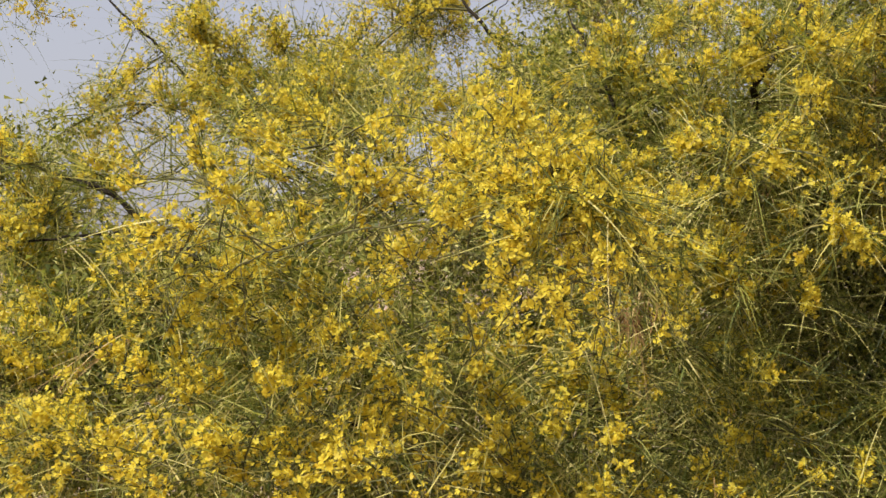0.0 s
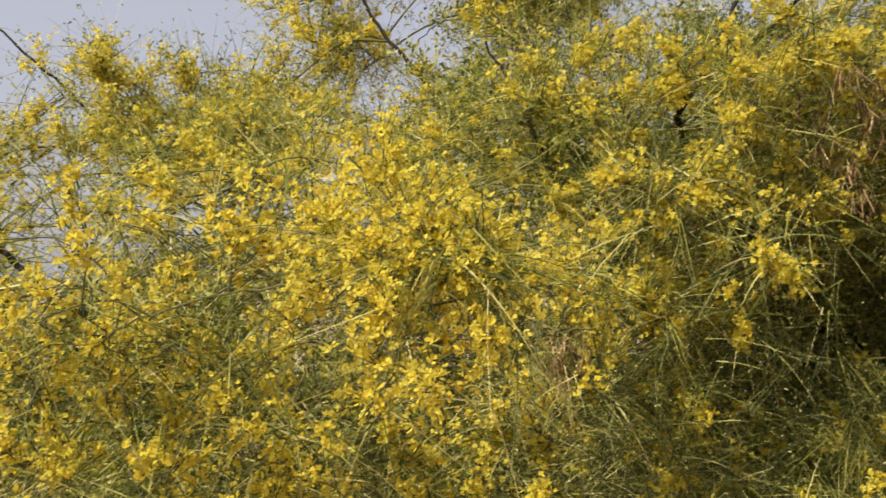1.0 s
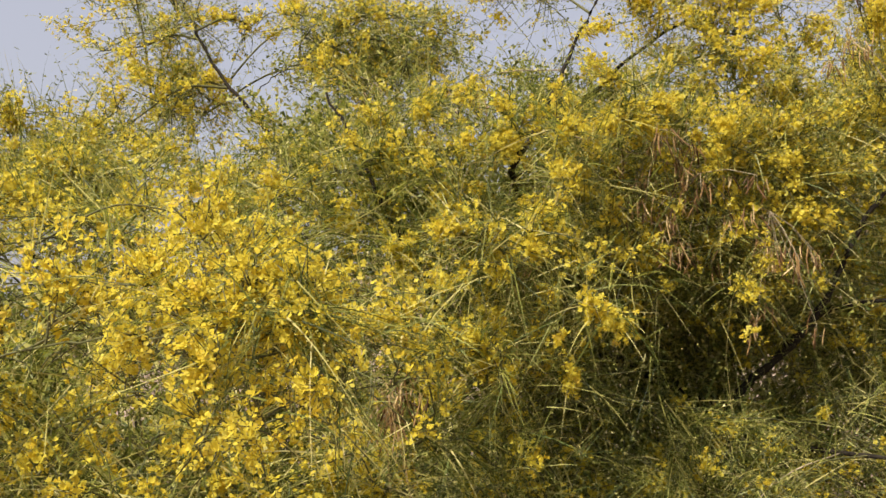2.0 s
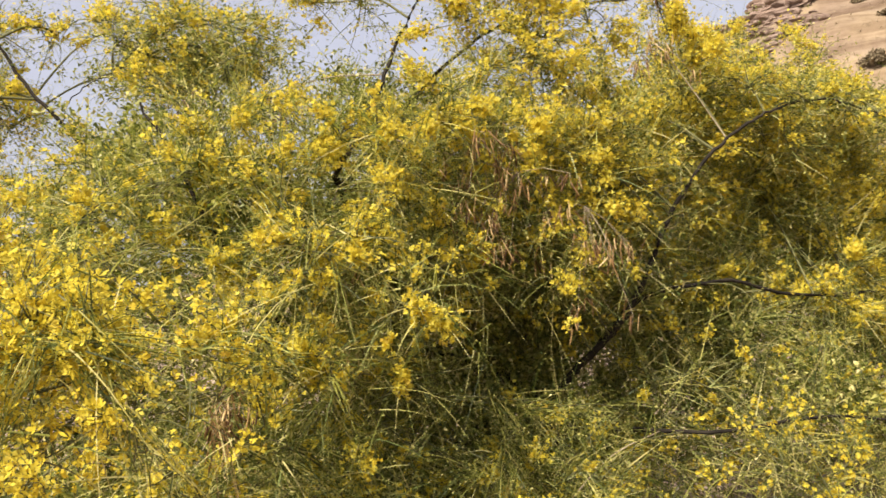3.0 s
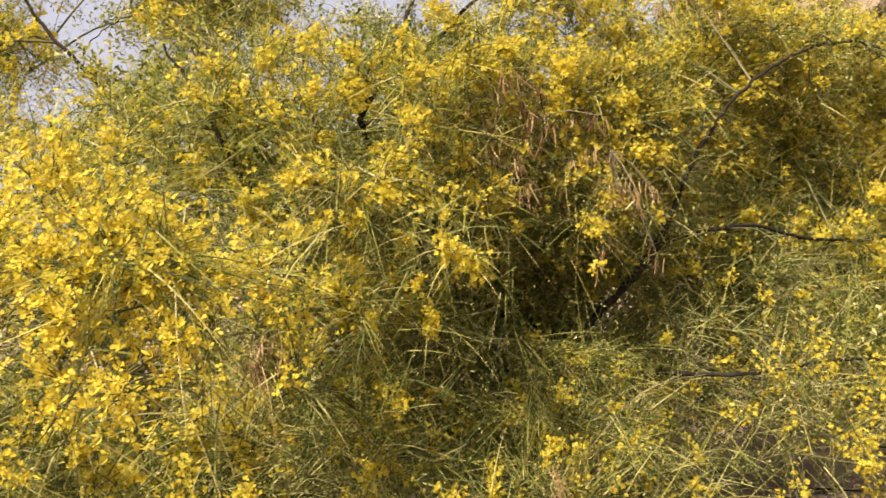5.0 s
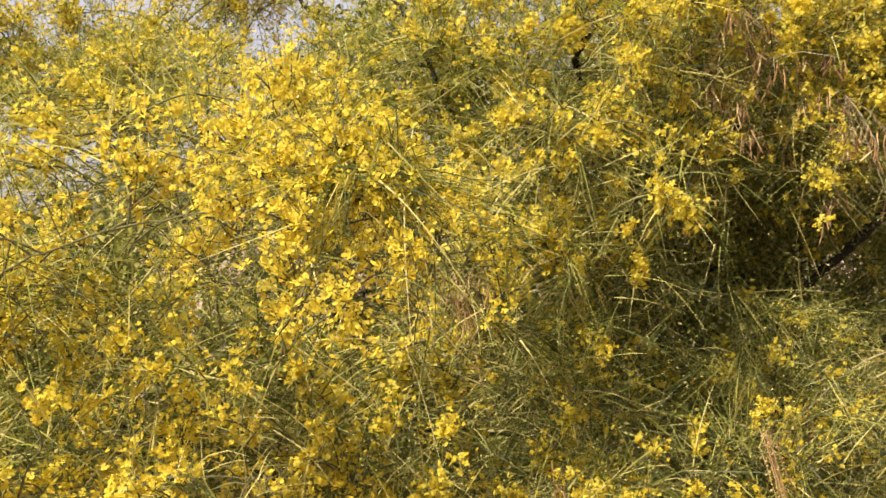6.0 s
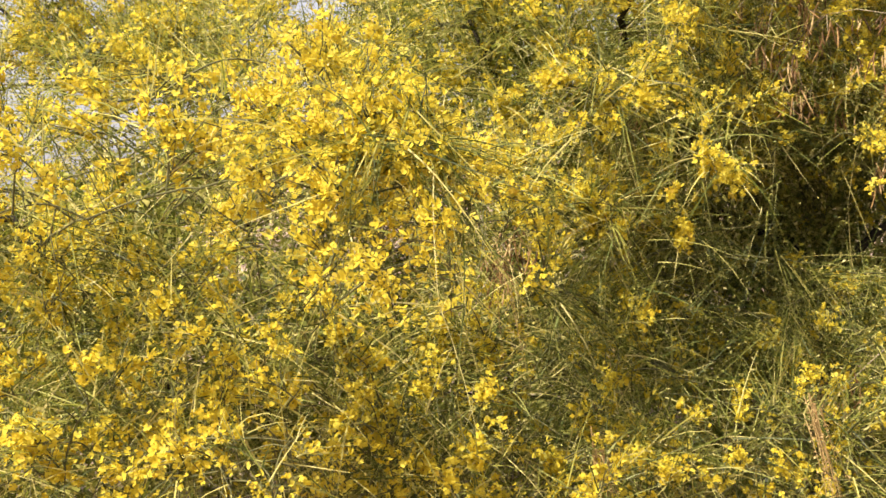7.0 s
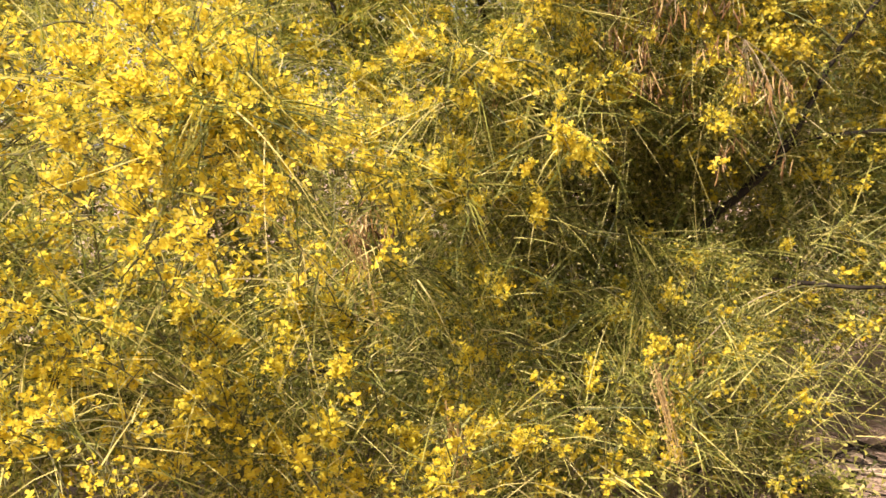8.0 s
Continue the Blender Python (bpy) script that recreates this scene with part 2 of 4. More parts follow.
def build_outcrop():
    """Broken rock ledges along the hill's crest, each boulder a thing."""
    rng = random.Random(5)
    shapes = [rock_mesh(k) for k in range(6)]
    ledges = [(76, 42.0, 45.0), (82, 41.3, 46.2), (88, 41.0, 47.5), (94, 40.7, 48.6), (100, 40.5, 49.6), (106, 40.4, 50.2), (111, 40.3, 50.8)]
    n = 0
    for r0, a0, a1 in ledges:
        az = a0
        while az < a1:
            s = rng.choice((0.35, 0.45, 0.6, 0.75, 0.95))
            ob = new("boulder", shapes[n % 6])
            turn = Euler((rng.uniform(-0.12, 0.12), rng.uniform(-0.12, 0.12), radians(-az) + rng.uniform(-0.4, 0.4)))
            ob.matrix_world = Matrix.LocRotScale(at_bearing(az, r0 + rng.uniform(-2.2, 2.2)) + Vector((0, 0, 0.1 * s)), turn, (s * 1.7, s * 1.1, s * rng.uniform(0.7, 1.2)))
            tagged(ob, "weathered brown boulder in the rocky ledges of the hill", "boulder", "boulders of the outcrop")
            az += rng.uniform(0.30, 0.62) * s
            n += 1
    for n in range(90):
        az, r, s = rng.uniform(41, 56), rng.uniform(45, 104), rng.uniform(0.08, 0.2) if n % 6 else rng.uniform(0.2, 0.42)
        ob = new("stone", shapes[n % 6])
        ob.matrix_world = Matrix.LocRotScale(at_bearing(az, r) + Vector((0, 0, 0.1 * s)), Euler((0, 0, rng.uniform(0, 6.3))), (s * 1.9, s * 1.3, s * 0.8))
        tagged(ob, "small weathered brown rock on the dry hillside", "rock", "rocks on the hillside")


build_outcrop()


def shrub_mesh(seed):
    """A low, broken-edged shrub of many small leaf blades round short stems."""
    rng = np.random.default_rng(seed)
    n = 1500
    w = unit(rng.normal(size=(n, 3)))
    w[:, 2] = np.abs(w[:, 2])
    lobes = unit(rng.normal(size=(7, 3)) * [1, 1, 0.5] + [0, 0, 0.35])
    reach = 0.55 + 0.5 * np.max(np.clip(w @ lobes.T, 0, 1) ** 6, axis=1)
    c = w * (reach * rng.uniform(0.5, 1.05, n))[:, None] * [1.15, 1.15, 0.85]
    a, b = unit(rng.normal(size=(n, 3))), unit(rng.normal(size=(n, 3)))
    s = rng.uniform(0.05, 0.12, n)[:, None]
    verts = np.stack([c - a * s, c + a * s, c + b * s * 2.2], 1).reshape(-1, 3)
    return mesh_of("shrub", verts, np.arange(3 * n).reshape(-1, 3), shrub_leaf)


def build_shrubs():
    shapes = [shrub_mesh(k) for k in range(4)]
    stems = []
    for k in range(4):
        rng = np.random.default_rng(40 + k)
        pieces = []
        for _ in range(7):
            tip = unit(rng.normal(size=3) * [1, 1, 0.4] + [0, 0, 0.7]) * 0.7
            pieces.append(tube([np.zeros(3) - [0, 0, 0.2], tip * 0.5 + rng.normal(size=3) * 0.05, tip], [0.035, 0.025, 0.01], 5))
        stems.append(mesh_of("stem", *joined(pieces), bark))
    spots = [(49.9, 84, 1.3), (48.0, 66, 1.5), (43.8, 74, 1.1), (48.9, 74, 1.1), (42.1, 86, 1.2), (51.5, 76, 1.0), (47.4, 80, 0.9), (50.2, 70, 0.7), (49.6, 33, 1.1), (51.2, 35, 1.3), (46.7, 39, 0.9), (48.2, 36, 1.0), (41.2, 92, 1.3), (53.0, 62, 1.2), (38.0, 78, 1.1), (35.0, 90, 1.2), (33.0, 70, 1.0), (55.0, 80, 1.3)]
    for n, (az, r, s) in enumerate(spots):
        ob = new("shrub", None)
        ob.matrix_world = Matrix.LocRotScale(at_bearing(az, r), Euler((0, 0, n * 1.7)), (s * 0.72, s * 0.72, s * 0.7))
        tagged(ob, "low dusty olive shrub on the dry hillside", "shrub", "shrubs on the hill")
        for nm, me in (("foliage", shapes[n % 4]), ("stem", stems[n % 4])):
            c = new(nm, me)
            c.parent = ob


build_shrubs()


def build_dry_grass():
    """Short dry tufts over the hillside."""
    rng = np.random.default_rng(77)
    pieces = []
    for _ in range(2400):
        q = at_bearing(rng.uniform(34, 58), rng.uniform(36, 108))
        n = 7
        h, w = rng.uniform(0.06, 0.17), rng.normal(size=(n, 3)) * [0.5, 0.5, 0.15] + [0, 0, 0.8]
        root = np.array(q) + rng.normal(size=(n, 3)) * [0.13, 0.13, 0.0] - [0, 0, 0.04]
        side = unit(rng.normal(size=(n, 3)) * [1, 1, 0.1]) * 0.03
        v = np.stack([root - side, root + side, root + w * h], 1).reshape(-1, 3)
        pieces.append((v, np.arange(3 * n).reshape(-1, 3)))
    v, f = joined(pieces)
    tagged(new("dry_grass", mesh_of("dry_grass", v, f, dry_grass)), "short dry golden grass tufts on the hillside", "grass", kind="stuff")


build_dry_grass()


# ---- the tree ----
TREE_BASE = (2.53, 4.55, 0.0)
tree = tagged(new("flowering_tree"), "many-stemmed thorn tree covered with small yellow flowers, drooping thread-like leaves", "tree")
tree.location = TREE_BASE
tree["base"] = TREE_BASE
LIMB_PATHS = []


def limb(pts, r0, r1, material=None, name="limb", label=""):
    path = curve_points(pts, 6)
    rng = np.random.default_rng(len(LIMB_PATHS) + 3)
    n = len(path)
    path[1:-1] += rng.normal(size=(n - 2, 3)) * 0.004
    radii = (r1 * 0.8 + (r0 * 0.62 - r1 * 0.8) * np.linspace(1, 0, n) ** 1.2) * (1 + 0.10 * rng.normal(size=n).clip(-1, 1))
    LIMB_PATHS.append((path, radii))
    v, f = tube(path, radii, 8)
    me = mesh_of(name, v, f, material or bark)
    me.shade_smooth()
    return part(name, me, tree, label)


limb([(2.50, 4.60, -0.15), (2.51, 4.58, 0.3), (2.56, 4.54, 0.75), (2.55, 4.54, 1.10)], 0.12, 0.08, name="trunk", label="short dark trunk that soon forks")
limb([(2.55, 4.54, 0.95), (2.48, 4.42, 1.10), (2.60, 4.36, 1.25), (2.68, 4.28, 1.35), (2.80, 4.20, 1.47), (2.92, 4.14, 1.66), (3.03, 4.12, 1.86), (3.11, 4.10, 2.01), (3.23, 4.08, 2.16), (3.36, 4.06, 2.30), (3.54, 4.04, 2.42), (3.72, 4.02, 2.51), (3.87, 4.02, 2.55), (4.16, 4.02, 2.58), (4.41, 4.00, 2.51), (4.67, 3.98, 2.44)], 0.038, 0.004)  # right arching
limb([(2.69, 4.30, 1.34), (2.86, 4.24, 1.53), (2.96, 4.20, 1.60), (3.09, 4.18, 1.63), (3.26, 4.16, 1.64), (3.49, 4.16, 1.65), (3.81, 4.18, 1.56), (4.16, 4.16, 1.51), (4.52, 4.12, 1.51), (4.95, 4.10, 1.48), (5.33, 4.05, 1.43)], 0.026, 0.007)  # right level
limb([(2.61, 4.73, 1.08), (2.32, 5.16, 1.5), (1.76, 4.94, 2.06), (1.38, 4.11, 2.24), (1.42, 4.03, 2.36), (1.65, 4.29, 2.67), (1.88, 4.6, 2.98), (2.04, 4.61, 3.27), (2.19, 4.63, 3.6)], 0.034, 0.008)  # upper right
limb([(1.5, 4.15, 2.45), (1.78, 4.45, 2.59), (2.0, 4.67, 2.76), (2.2, 4.62, 2.94), (2.49, 4.53, 3.13), (2.86, 4.46, 3.21), (3.5, 4.38, 3.27)], 0.025, 0.006)  # upper right second
limb([(2.51, 4.66, 1.16), (1.58, 5.16, 1.72), (0.81, 5.0, 2.12), (0.54, 5.0, 2.37), (0.39, 5.0, 2.55), (0.27, 5.05, 2.73), (0.11, 5.1, 2.94), (-0.01, 5.2, 3.19)], 0.034, 0.01)  # sky
limb([(0.27, 5.05, 2.72), (0.3, 5.1, 2.83), (0.38, 5.15, 2.93), (0.53, 5.2, 3.03)], 0.006, 0.003)  # sky side
limb([(0.54, 5.0, 2.37), (0.08, 5.62, 2.23), (-0.17, 5.85, 2.49), (-0.24, 5.86, 2.71), (-0.3, 5.98, 2.94)], 0.02, 0.006)  # fork
limb([(-0.17, 5.85, 2.49), (-0.09, 5.85, 2.67), (-0.02, 5.95, 2.89)], 0.014, 0.005)  # fork side
limb([(2.5, 4.68, 0.97), (0.5, 4.9, 0.76), (-0.47, 4.2, 1.09), (-0.76, 3.5, 1.43), (-0.84, 3.3, 1.55), (-0.99, 3.35, 1.63), (-1.15, 3.45, 1.75), (-1.27, 3.5, 1.81), (-1.42, 3.55, 1.85), (-1.59, 3.6, 1.91), (-1.77, 3.7, 1.95), (-2.05, 3.8, 1.95)], 0.024, 0.01)  # left arching
limb([(-0.88, 3.3, 1.57), (-1.05, 3.35, 1.63), (-1.32, 3.4, 1.62), (-1.63, 3.4, 1.58), (-1.8, 3.4, 1.54)], 0.01, 0.005)  # left level
limb([(0.63, 4.8, 1.66), (-0.25, 4.8, 1.78), (-1.0, 4.9, 2.13), (-1.27, 5.0, 2.4), (-1.48, 5.1, 2.62), (-1.66, 5.1, 2.79), (-1.89, 5.2, 3.0), (-2.09, 5.3, 3.22)], 0.022, 0.007)  # top left
limb([(-0.76, 3.5, 1.43), (-0.66, 2.8, 1.45), (-0.43, 2.3, 1.56), (-0.15, 2.0, 1.62), (0.07, 1.8, 1.64), (0.28, 1.6, 1.66)], 0.004, 0.0025, twig_mat)  # near
limb([(2.44, 4.6, 0.89), (0.44, 4.3, 0.5), (-0.17, 3.3, 0.92), (-0.63, 3.1, 1.11), (-1.04, 3.2, 1.11), (-1.44, 3.2, 1.09)], 0.02, 0.007)  # low left
limb([(-0.16, 3.78, 1.01), (-0.18, 3.8, 1.2), (-0.19, 3.81, 1.41), (-0.19, 3.82, 1.59), (-0.22, 3.93, 1.76)], 0.013, 0.009)  # stem
limb([(2.54, 4.43, 0.98), (2.91, 3.71, 0.97), (3.48, 3.55, 0.98), (4.25, 3.54, 0.83)], 0.02, 0.007)  # low right
limb([(2.6, 4.73, 1.01), (1.64, 5.2, 1.29), (1.14, 4.7, 1.72), (0.8, 4.0, 2.07), (0.69, 4.1, 2.38), (0.58, 4.2, 2.63)], 0.03, 0.008)  # middle
limb([(2.53, 4.56, 0.88), (1.39, 4.4, 0.63), (0.85, 3.8, 0.77), (0.44, 3.3, 0.92)], 0.018, 0.006)  # front
limb([(0.98, 4.14, 0.72), (1.08, 4.14, 0.8), (1.18, 4.14, 0.98), (1.24, 4.14, 1.08), (1.34, 4.13, 1.19)], 0.008, 0.004)  # pale twig
LIMB_PLACES = np.concatenate([p[2:] for p, _ in LIMB_PATHS])
SPRAY_PLACES = []  # the middles of the sprays so far, from which others branch

PETALS = 5


def flower_shape(cup, wide, seed):
    """A five-petalled flower about one unit across, its face to +z, a short stalk below."""
    rng = np.random.default_rng(seed)
    verts, faces = [(0, 0, 0.02)], []
    for k in range(PETALS):
        a = 2 * math.pi * k / PETALS + rng.uniform(-0.2, 0.2)
        lift, size = cup + rng.uniform(-0.45, 0.45), rng.uniform(0.8, 1.15)
        ux, uy, sx, sy = math.cos(a), math.sin(a), -math.sin(a), math.cos(a)
        prof = [(0.20, 0.05, 0.3), (0.40, wide, 0.8), (0.54, wide * 0.45, 1.1)]
        n = len(verts)
        for d, w, h in prof:
            d, w = d * size, w * size
            z = lift * d * h + rng.uniform(-0.03, 0.03)
            verts += [(ux * d + sx * w, uy * d + sy * w, z + 0.05), (ux * d - sx * w, uy * d - sy * w, z + 0.05)]
        faces += [(0, n + 1, n), (n, n + 1, n + 3), (n, n + 3, n + 2), (n + 2, n + 3, n + 5), (n + 2, n + 5, n + 4)]
    n = len(verts)
    verts += [(0.035, 0, 0), (-0.02, 0.03, 0), (-0.02, -0.03, 0), (0.0, 0.0, -0.55)]
    faces += [(n, n + 3, n + 1), (n + 1, n + 3, n + 2), (n + 2, n + 3, n)]
    return np.array(verts, float), np.array(faces)


def plain_flower(cup, wide, seed):
    """The same flower with fewer faces, for those deep in the crown."""
    rng = np.random.default_rng(seed + 50)
    verts, faces = [(0, 0, 0.0)], []
    for k in range(PETALS):
        a = 2 * math.pi * k / PETALS + rng.uniform(-0.35, 0.35)
        size, lift = rng.uniform(0.75, 1.2), cup + rng.uniform(-0.5, 0.5)
        n = len(verts)
        for d, w in ((0.36, wide), (0.36, -wide), (0.56, 0.0)):
            verts.append((math.cos(a) * d * size - math.sin(a) * w, math.sin(a) * d * size + math.cos(a) * w, lift * d * size + rng.uniform(-0.04, 0.04)))
        faces += [(0, n + 1, n), (n, n + 1, n + 2)]
    n = len(verts)
    verts += [(0.03, 0, 0), (-0.03, 0, 0), (0.0, 0.0, -0.6)]
    faces += [(n, n + 1, n + 2)]
    return np.array(verts, float), np.array(faces)


def far_flower(cup, wide, seed):
    """The simplest flower, for the far parts of the crown."""
    rng = np.random.default_rng(seed + 90)
    verts, faces = [(0, 0, 0.0)], []
    for k in range(PETALS):
        a = 2 * math.pi * k / PETALS + rng.uniform(-0.35, 0.35)
        size, lift = rng.uniform(0.8, 1.15), cup + rng.uniform(-0.5, 0.5)
        for d, w in ((0.50, wide * 1.15), (0.50, -wide * 1.15)):
            verts.append((math.cos(a) * d * size - math.sin(a) * w, math.sin(a) * d * size + math.cos(a) * w, lift * d * size + rng.uniform(-0.05, 0.05)))
        faces.append((0, 2 * k + 2, 2 * k + 1))
    return np.array(verts, float), np.array(faces)


SHAPES = [(0.25, 0.24), (0.5, 0.24), (0.8, 0.22), (1.5, 0.17), (0.0, 0.23), (-0.3, 0.24)]
PLAIN_FLOWERS = [plain_flower(c, w, k) for k, (c, w) in enumerate(SHAPES)]
FAR_FLOWERS = [far_flower(c, w, k) for k, (c, w) in enumerate(SHAPES)]
FLOWERS = [flower_shape(c, w, k) for k, (c, w) in enumerate(SHAPES)]


def frames_for(face, spin):
    """Turns, as (n, 3, 3) arrays, whose third axis is the given way."""
    ref = np.where(np.abs(face[:, 2:]) > 0.9, [[1.0, 0, 0]], [[0, 0, 1.0]])
    u = unit(np.cross(ref, face))
    w = np.cross(face, u)
    c, s = np.cos(spin)[:, None], np.sin(spin)[:, None]
    return np.stack([u * c + w * s, w * c - u * s, face], -1)


def flowers_mesh(place, face, size, rng, shapes):
    turn = frames_for(face, rng.uniform(0, 6.28, len(face)))
    kind = rng.integers(0, len(shapes), len(face))
    pieces = []
    for k, (v, f) in enumerate(shapes):
        some = np.flatnonzero(kind == k)
        if len(some):
            w = np.einsum("nij,vj->nvi", turn[some], v) * size[some, None, None] + place[some, None]
            pieces.append((w.reshape(-1, 3), (f[None] + (np.arange(len(some)) * len(v))[:, None, None]).reshape(-1, 3)))
    return joined(pieces)


def leaves_geometry(root, way, length, droop, rng, segs=5, leaflets=5, broad=1.0, stout=1.0):
    """Long thread-like leaves: a flat stalk that arches and hangs, with tiny leaflets on both sides."""
    n = len(root)
    s = np.linspace(0, 1, segs + 1)
    p = root[:, None] + way[:, None] * (s * length[:, None])[..., None]
    p[..., 2] -= droop[:, None] * length[:, None] * s**2
    p += (rng.normal(size=(n, 1, 3)) * 0.06 * length[:, None, None]) * (s**2)[None, :, None]
    along = unit(np.gradient(p, axis=1))
    side = unit(np.cross(along, unit(rng.normal(size=(n, 1, 3)))))
    half = (0.0017 * stout * (1.15 - s))[None, :, None] * (rng.uniform(0.7, 1.3, n) * np.clip(root[:, 1] / 3.2, 0.6, 1.0))[:, None, None]
    verts = np.stack([p - side * half, p + side * half], 2).reshape(n, -1, 3)
    i = np.arange(segs) * 2
    quad = np.stack([i, i + 1, i + 3, i + 2], -1)
    tri = np.concatenate([quad[:, [0, 1, 2]], quad[:, [0, 2, 3]]])
    stalk = (verts.reshape(-1, 3), (tri[None] + (np.arange(n) * verts.shape[1])[:, None, None]).reshape(-1, 3))
    t = np.clip((np.arange(leaflets) + 0.5) / leaflets, 0, 0.97)
    j = (t * segs).astype(int)
    q = p[:, j] + (p[:, j + 1] - p[:, j]) * (t * segs - j)[None, :, None]
    a, b = along[:, j], side[:, j]
    tiny = []
    for sign in (-1, 1):
        out_way = unit(b * sign + a * 0.5 + rng.normal(size=b.shape) * 0.35)
        ln = rng.uniform(0.007, 0.014, (n, leaflets, 1)) * broad * np.clip(root[:, 1] / 3.2, 0.35, 1.0)[:, None, None]
        tip = q + out_way * ln
        flat = np.cross(out_way, rng.normal(size=b.shape))
        flat = unit(flat) * ln * 0.26
        v = np.stack([q, tip - flat, tip + flat], 2).reshape(-1, 3)
        tiny.append((v, np.arange(n * leaflets * 3).reshape(-1, 3)))
    return joined([stalk, *tiny])


def one_leaf(seed):
    rng = np.random.default_rng(seed)
    v, f = leaves_geometry(np.zeros((1, 3)), np.array([[1.0, 0, 0]]), np.array([1.0]) * 0.28, np.array([rng.uniform(0.25, 0.6)]), rng, 10, 16)
    return mesh_of("leaf", v, f, leaf_single)


LEAF_SHAPES = [one_leaf(k) for k in range(8)]
FLOWER_SHAPES = [mesh_of("flower", v, f, petal_single) for v, f in FLOWERS]


def spray(spot, number, leaves, blooms, lift=0.25, singles=0, broad=1.0, small=False):
    """A leafy, flowering branch: a stem from the closest limb, twigs, leaves and racemes of flowers."""
    rng = np.random.default_rng(1000 + number)
    centre, radius = np.array(spot[:3]), spot[3]
    # stem from a limb that lies behind or below
    d = np.linalg.norm(LIMB_PLACES - centre, axis=1) + 0.6 * np.clip(LIMB_PLACES[:, 2] - centre[2], 0, 9) + 0.3 * np.clip(centre[1] - LIMB_PLACES[:, 1], 0, 9)
    root = LIMB_PLACES[np.argmin(d)]
    if small and SPRAY_PLACES:
        near = np.array(SPRAY_PLACES)
        e = np.linalg.norm(near - centre, axis=1)
        e = e + np.where(e < radius, 9.0, 0.0)
        root = near[np.argmin(e)] if e.min() < d.min() else root
    SPRAY_PLACES.append(centre)
    outward = unit(centre - root)
    sideways = np.array([centre[0] - TREE_BASE[0], centre[1] - TREE_BASE[1], 0.0])
    lean = unit(outward * 0.7 + unit(sideways) * 0.5 + rng.normal(size=3) * 0.25)
    tip = centre + lean * radius * 0.9 - [0, 0, 0.15 * radius]
    mid = (root + centre) / 2 + [0, 0, 0.18 * np.linalg.norm(centre - root)]
    stem = curve_points([root, mid, centre + [0, 0, 0.1 * radius], tip], 6)
    woods = [tube(stem, np.linspace(0.004, 0.0018, len(stem)) * min(1.0, centre[1] / 3.5) if small else np.linspace(0.0075, 0.0028, len(stem)) * min(1.0, centre[1] / 4.5) ** 2, 4 if small else 5)]
    lines = [stem[len(stem) // 3 :]]
    for k in range(5 if small else int(9 + 3 * radius / 0.3)):
        a = stem[rng.integers(len(stem) // 3, len(stem))]
        goal = centre + unit(rng.normal(size=3) + [0, 0, 0.15]) * radius * rng.uniform(0.7, 1.15) * [1.1, 0.9, 0.95]
        bend = (a + goal) / 2 + [0, 0, 0.12 * radius] + rng.normal(size=3) * 0.1 * radius
        line = curve_points([a, bend, goal], 3)
        lines.append(line)
        woods.append(tube(line, np.linspace(0.0036, 0.0014, len(line)) * min(1.0, centre[1] / 3.5), 3))
    bough = part("branch", mesh_of("branch", *joined(woods), twig_mat), tree)
    nodes = np.concatenate(lines)
    # leaves
    n = int(leaves * 185 * (radius / 0.3) ** 1.2)
    root_l = nodes[rng.integers(0, len(nodes), n)] + rng.normal(size=(n, 3)) * 0.02
    radial = unit(root_l - centre + rng.normal(size=(n, 3)) * 0.3 * radius)
    fan = unit(lean + rng.normal(size=(n, 3)) * 0.5)
    way = unit(radial * 0.8 + fan * 0.5 + rng.normal(size=(n, 3)) * 0.45 + [0, 0, lift])
    length = rng.uniform(0.12, 0.36, n) * min(1.0, (0.7 if small else 0.55) + 1.5 * radius) * (0.62 if centre[1] < 2 else 1.0)
    droop = rng.uniform(0.0, 0.35 if small else 0.55, n)
    v, f = leaves_geometry(root_l, way, length, droop, rng, 3 if small else 8 if singles else 4 if broad < 2 else 2, 8 if singles else 3 if 1.6 < broad < 2 else 2 if broad < 2 else 4, broad, 1.3 if small else 1.0)
    part("foliage", mesh_of("foliage", v, f, leaf_stuff), bough, "thread-like green leaves with tiny leaflets", "stuff")
    if broad < 2:
        n = int(leaves * (65 if small else 22) * radius / 0.3) + 1
        r = nodes[rng.integers(0, len(nodes), n)]
        w = unit(unit(r - centre) * 0.6 + fan[:n] * 0.6 + rng.normal(size=(n, 3)) * 0.5)
        v, f = leaves_geometry(r, w, rng.uniform(0.2, 0.4, n) * min(1.0, 0.15 + 2.6 * radius) * np.clip(centre[1] / 3.3, 0.4, 1.0), rng.uniform(0, 0.3, n), rng, 3, 1, 0.6, 0.95)
        part("leaf_stalk", mesh_of("leaf_stalk", v, f, straw_stuff), bough, "pale bare leaf stalks", "stuff")
    # racemes
    m = int(blooms * 116 * (radius / 0.3) ** 1.2)
    if m:
        far = np.linalg.norm(nodes - centre, axis=1) + 0.35 * (nodes[:, 2] - centre[2]) + 0.5 * (nodes - centre) @ unit(unit(sideways) + [0, -0.6, 0.2])
        rich = np.concatenate([np.full(len(q), 0.16 + rng.random() ** 1.8) for q in lines])  # some twigs flower more
        odds = far.clip(0.02) ** 1.3 * rich * rng.uniform(0.15, 1.0, len(nodes)) ** 1.5
        heads = nodes[rng.choice(len(nodes), max(1, m // 3), p=odds / odds.sum())]  # racemes stand in tight heads
        start = heads[rng.integers(0, len(heads), m)] + rng.normal(size=(m, 3)) * 0.05 * radius
        axis = unit(unit(start - centre) * 0.9 + rng.normal(size=(m, 3)) * 0.5 + [0, -0.15, 0.35])
        count = 6
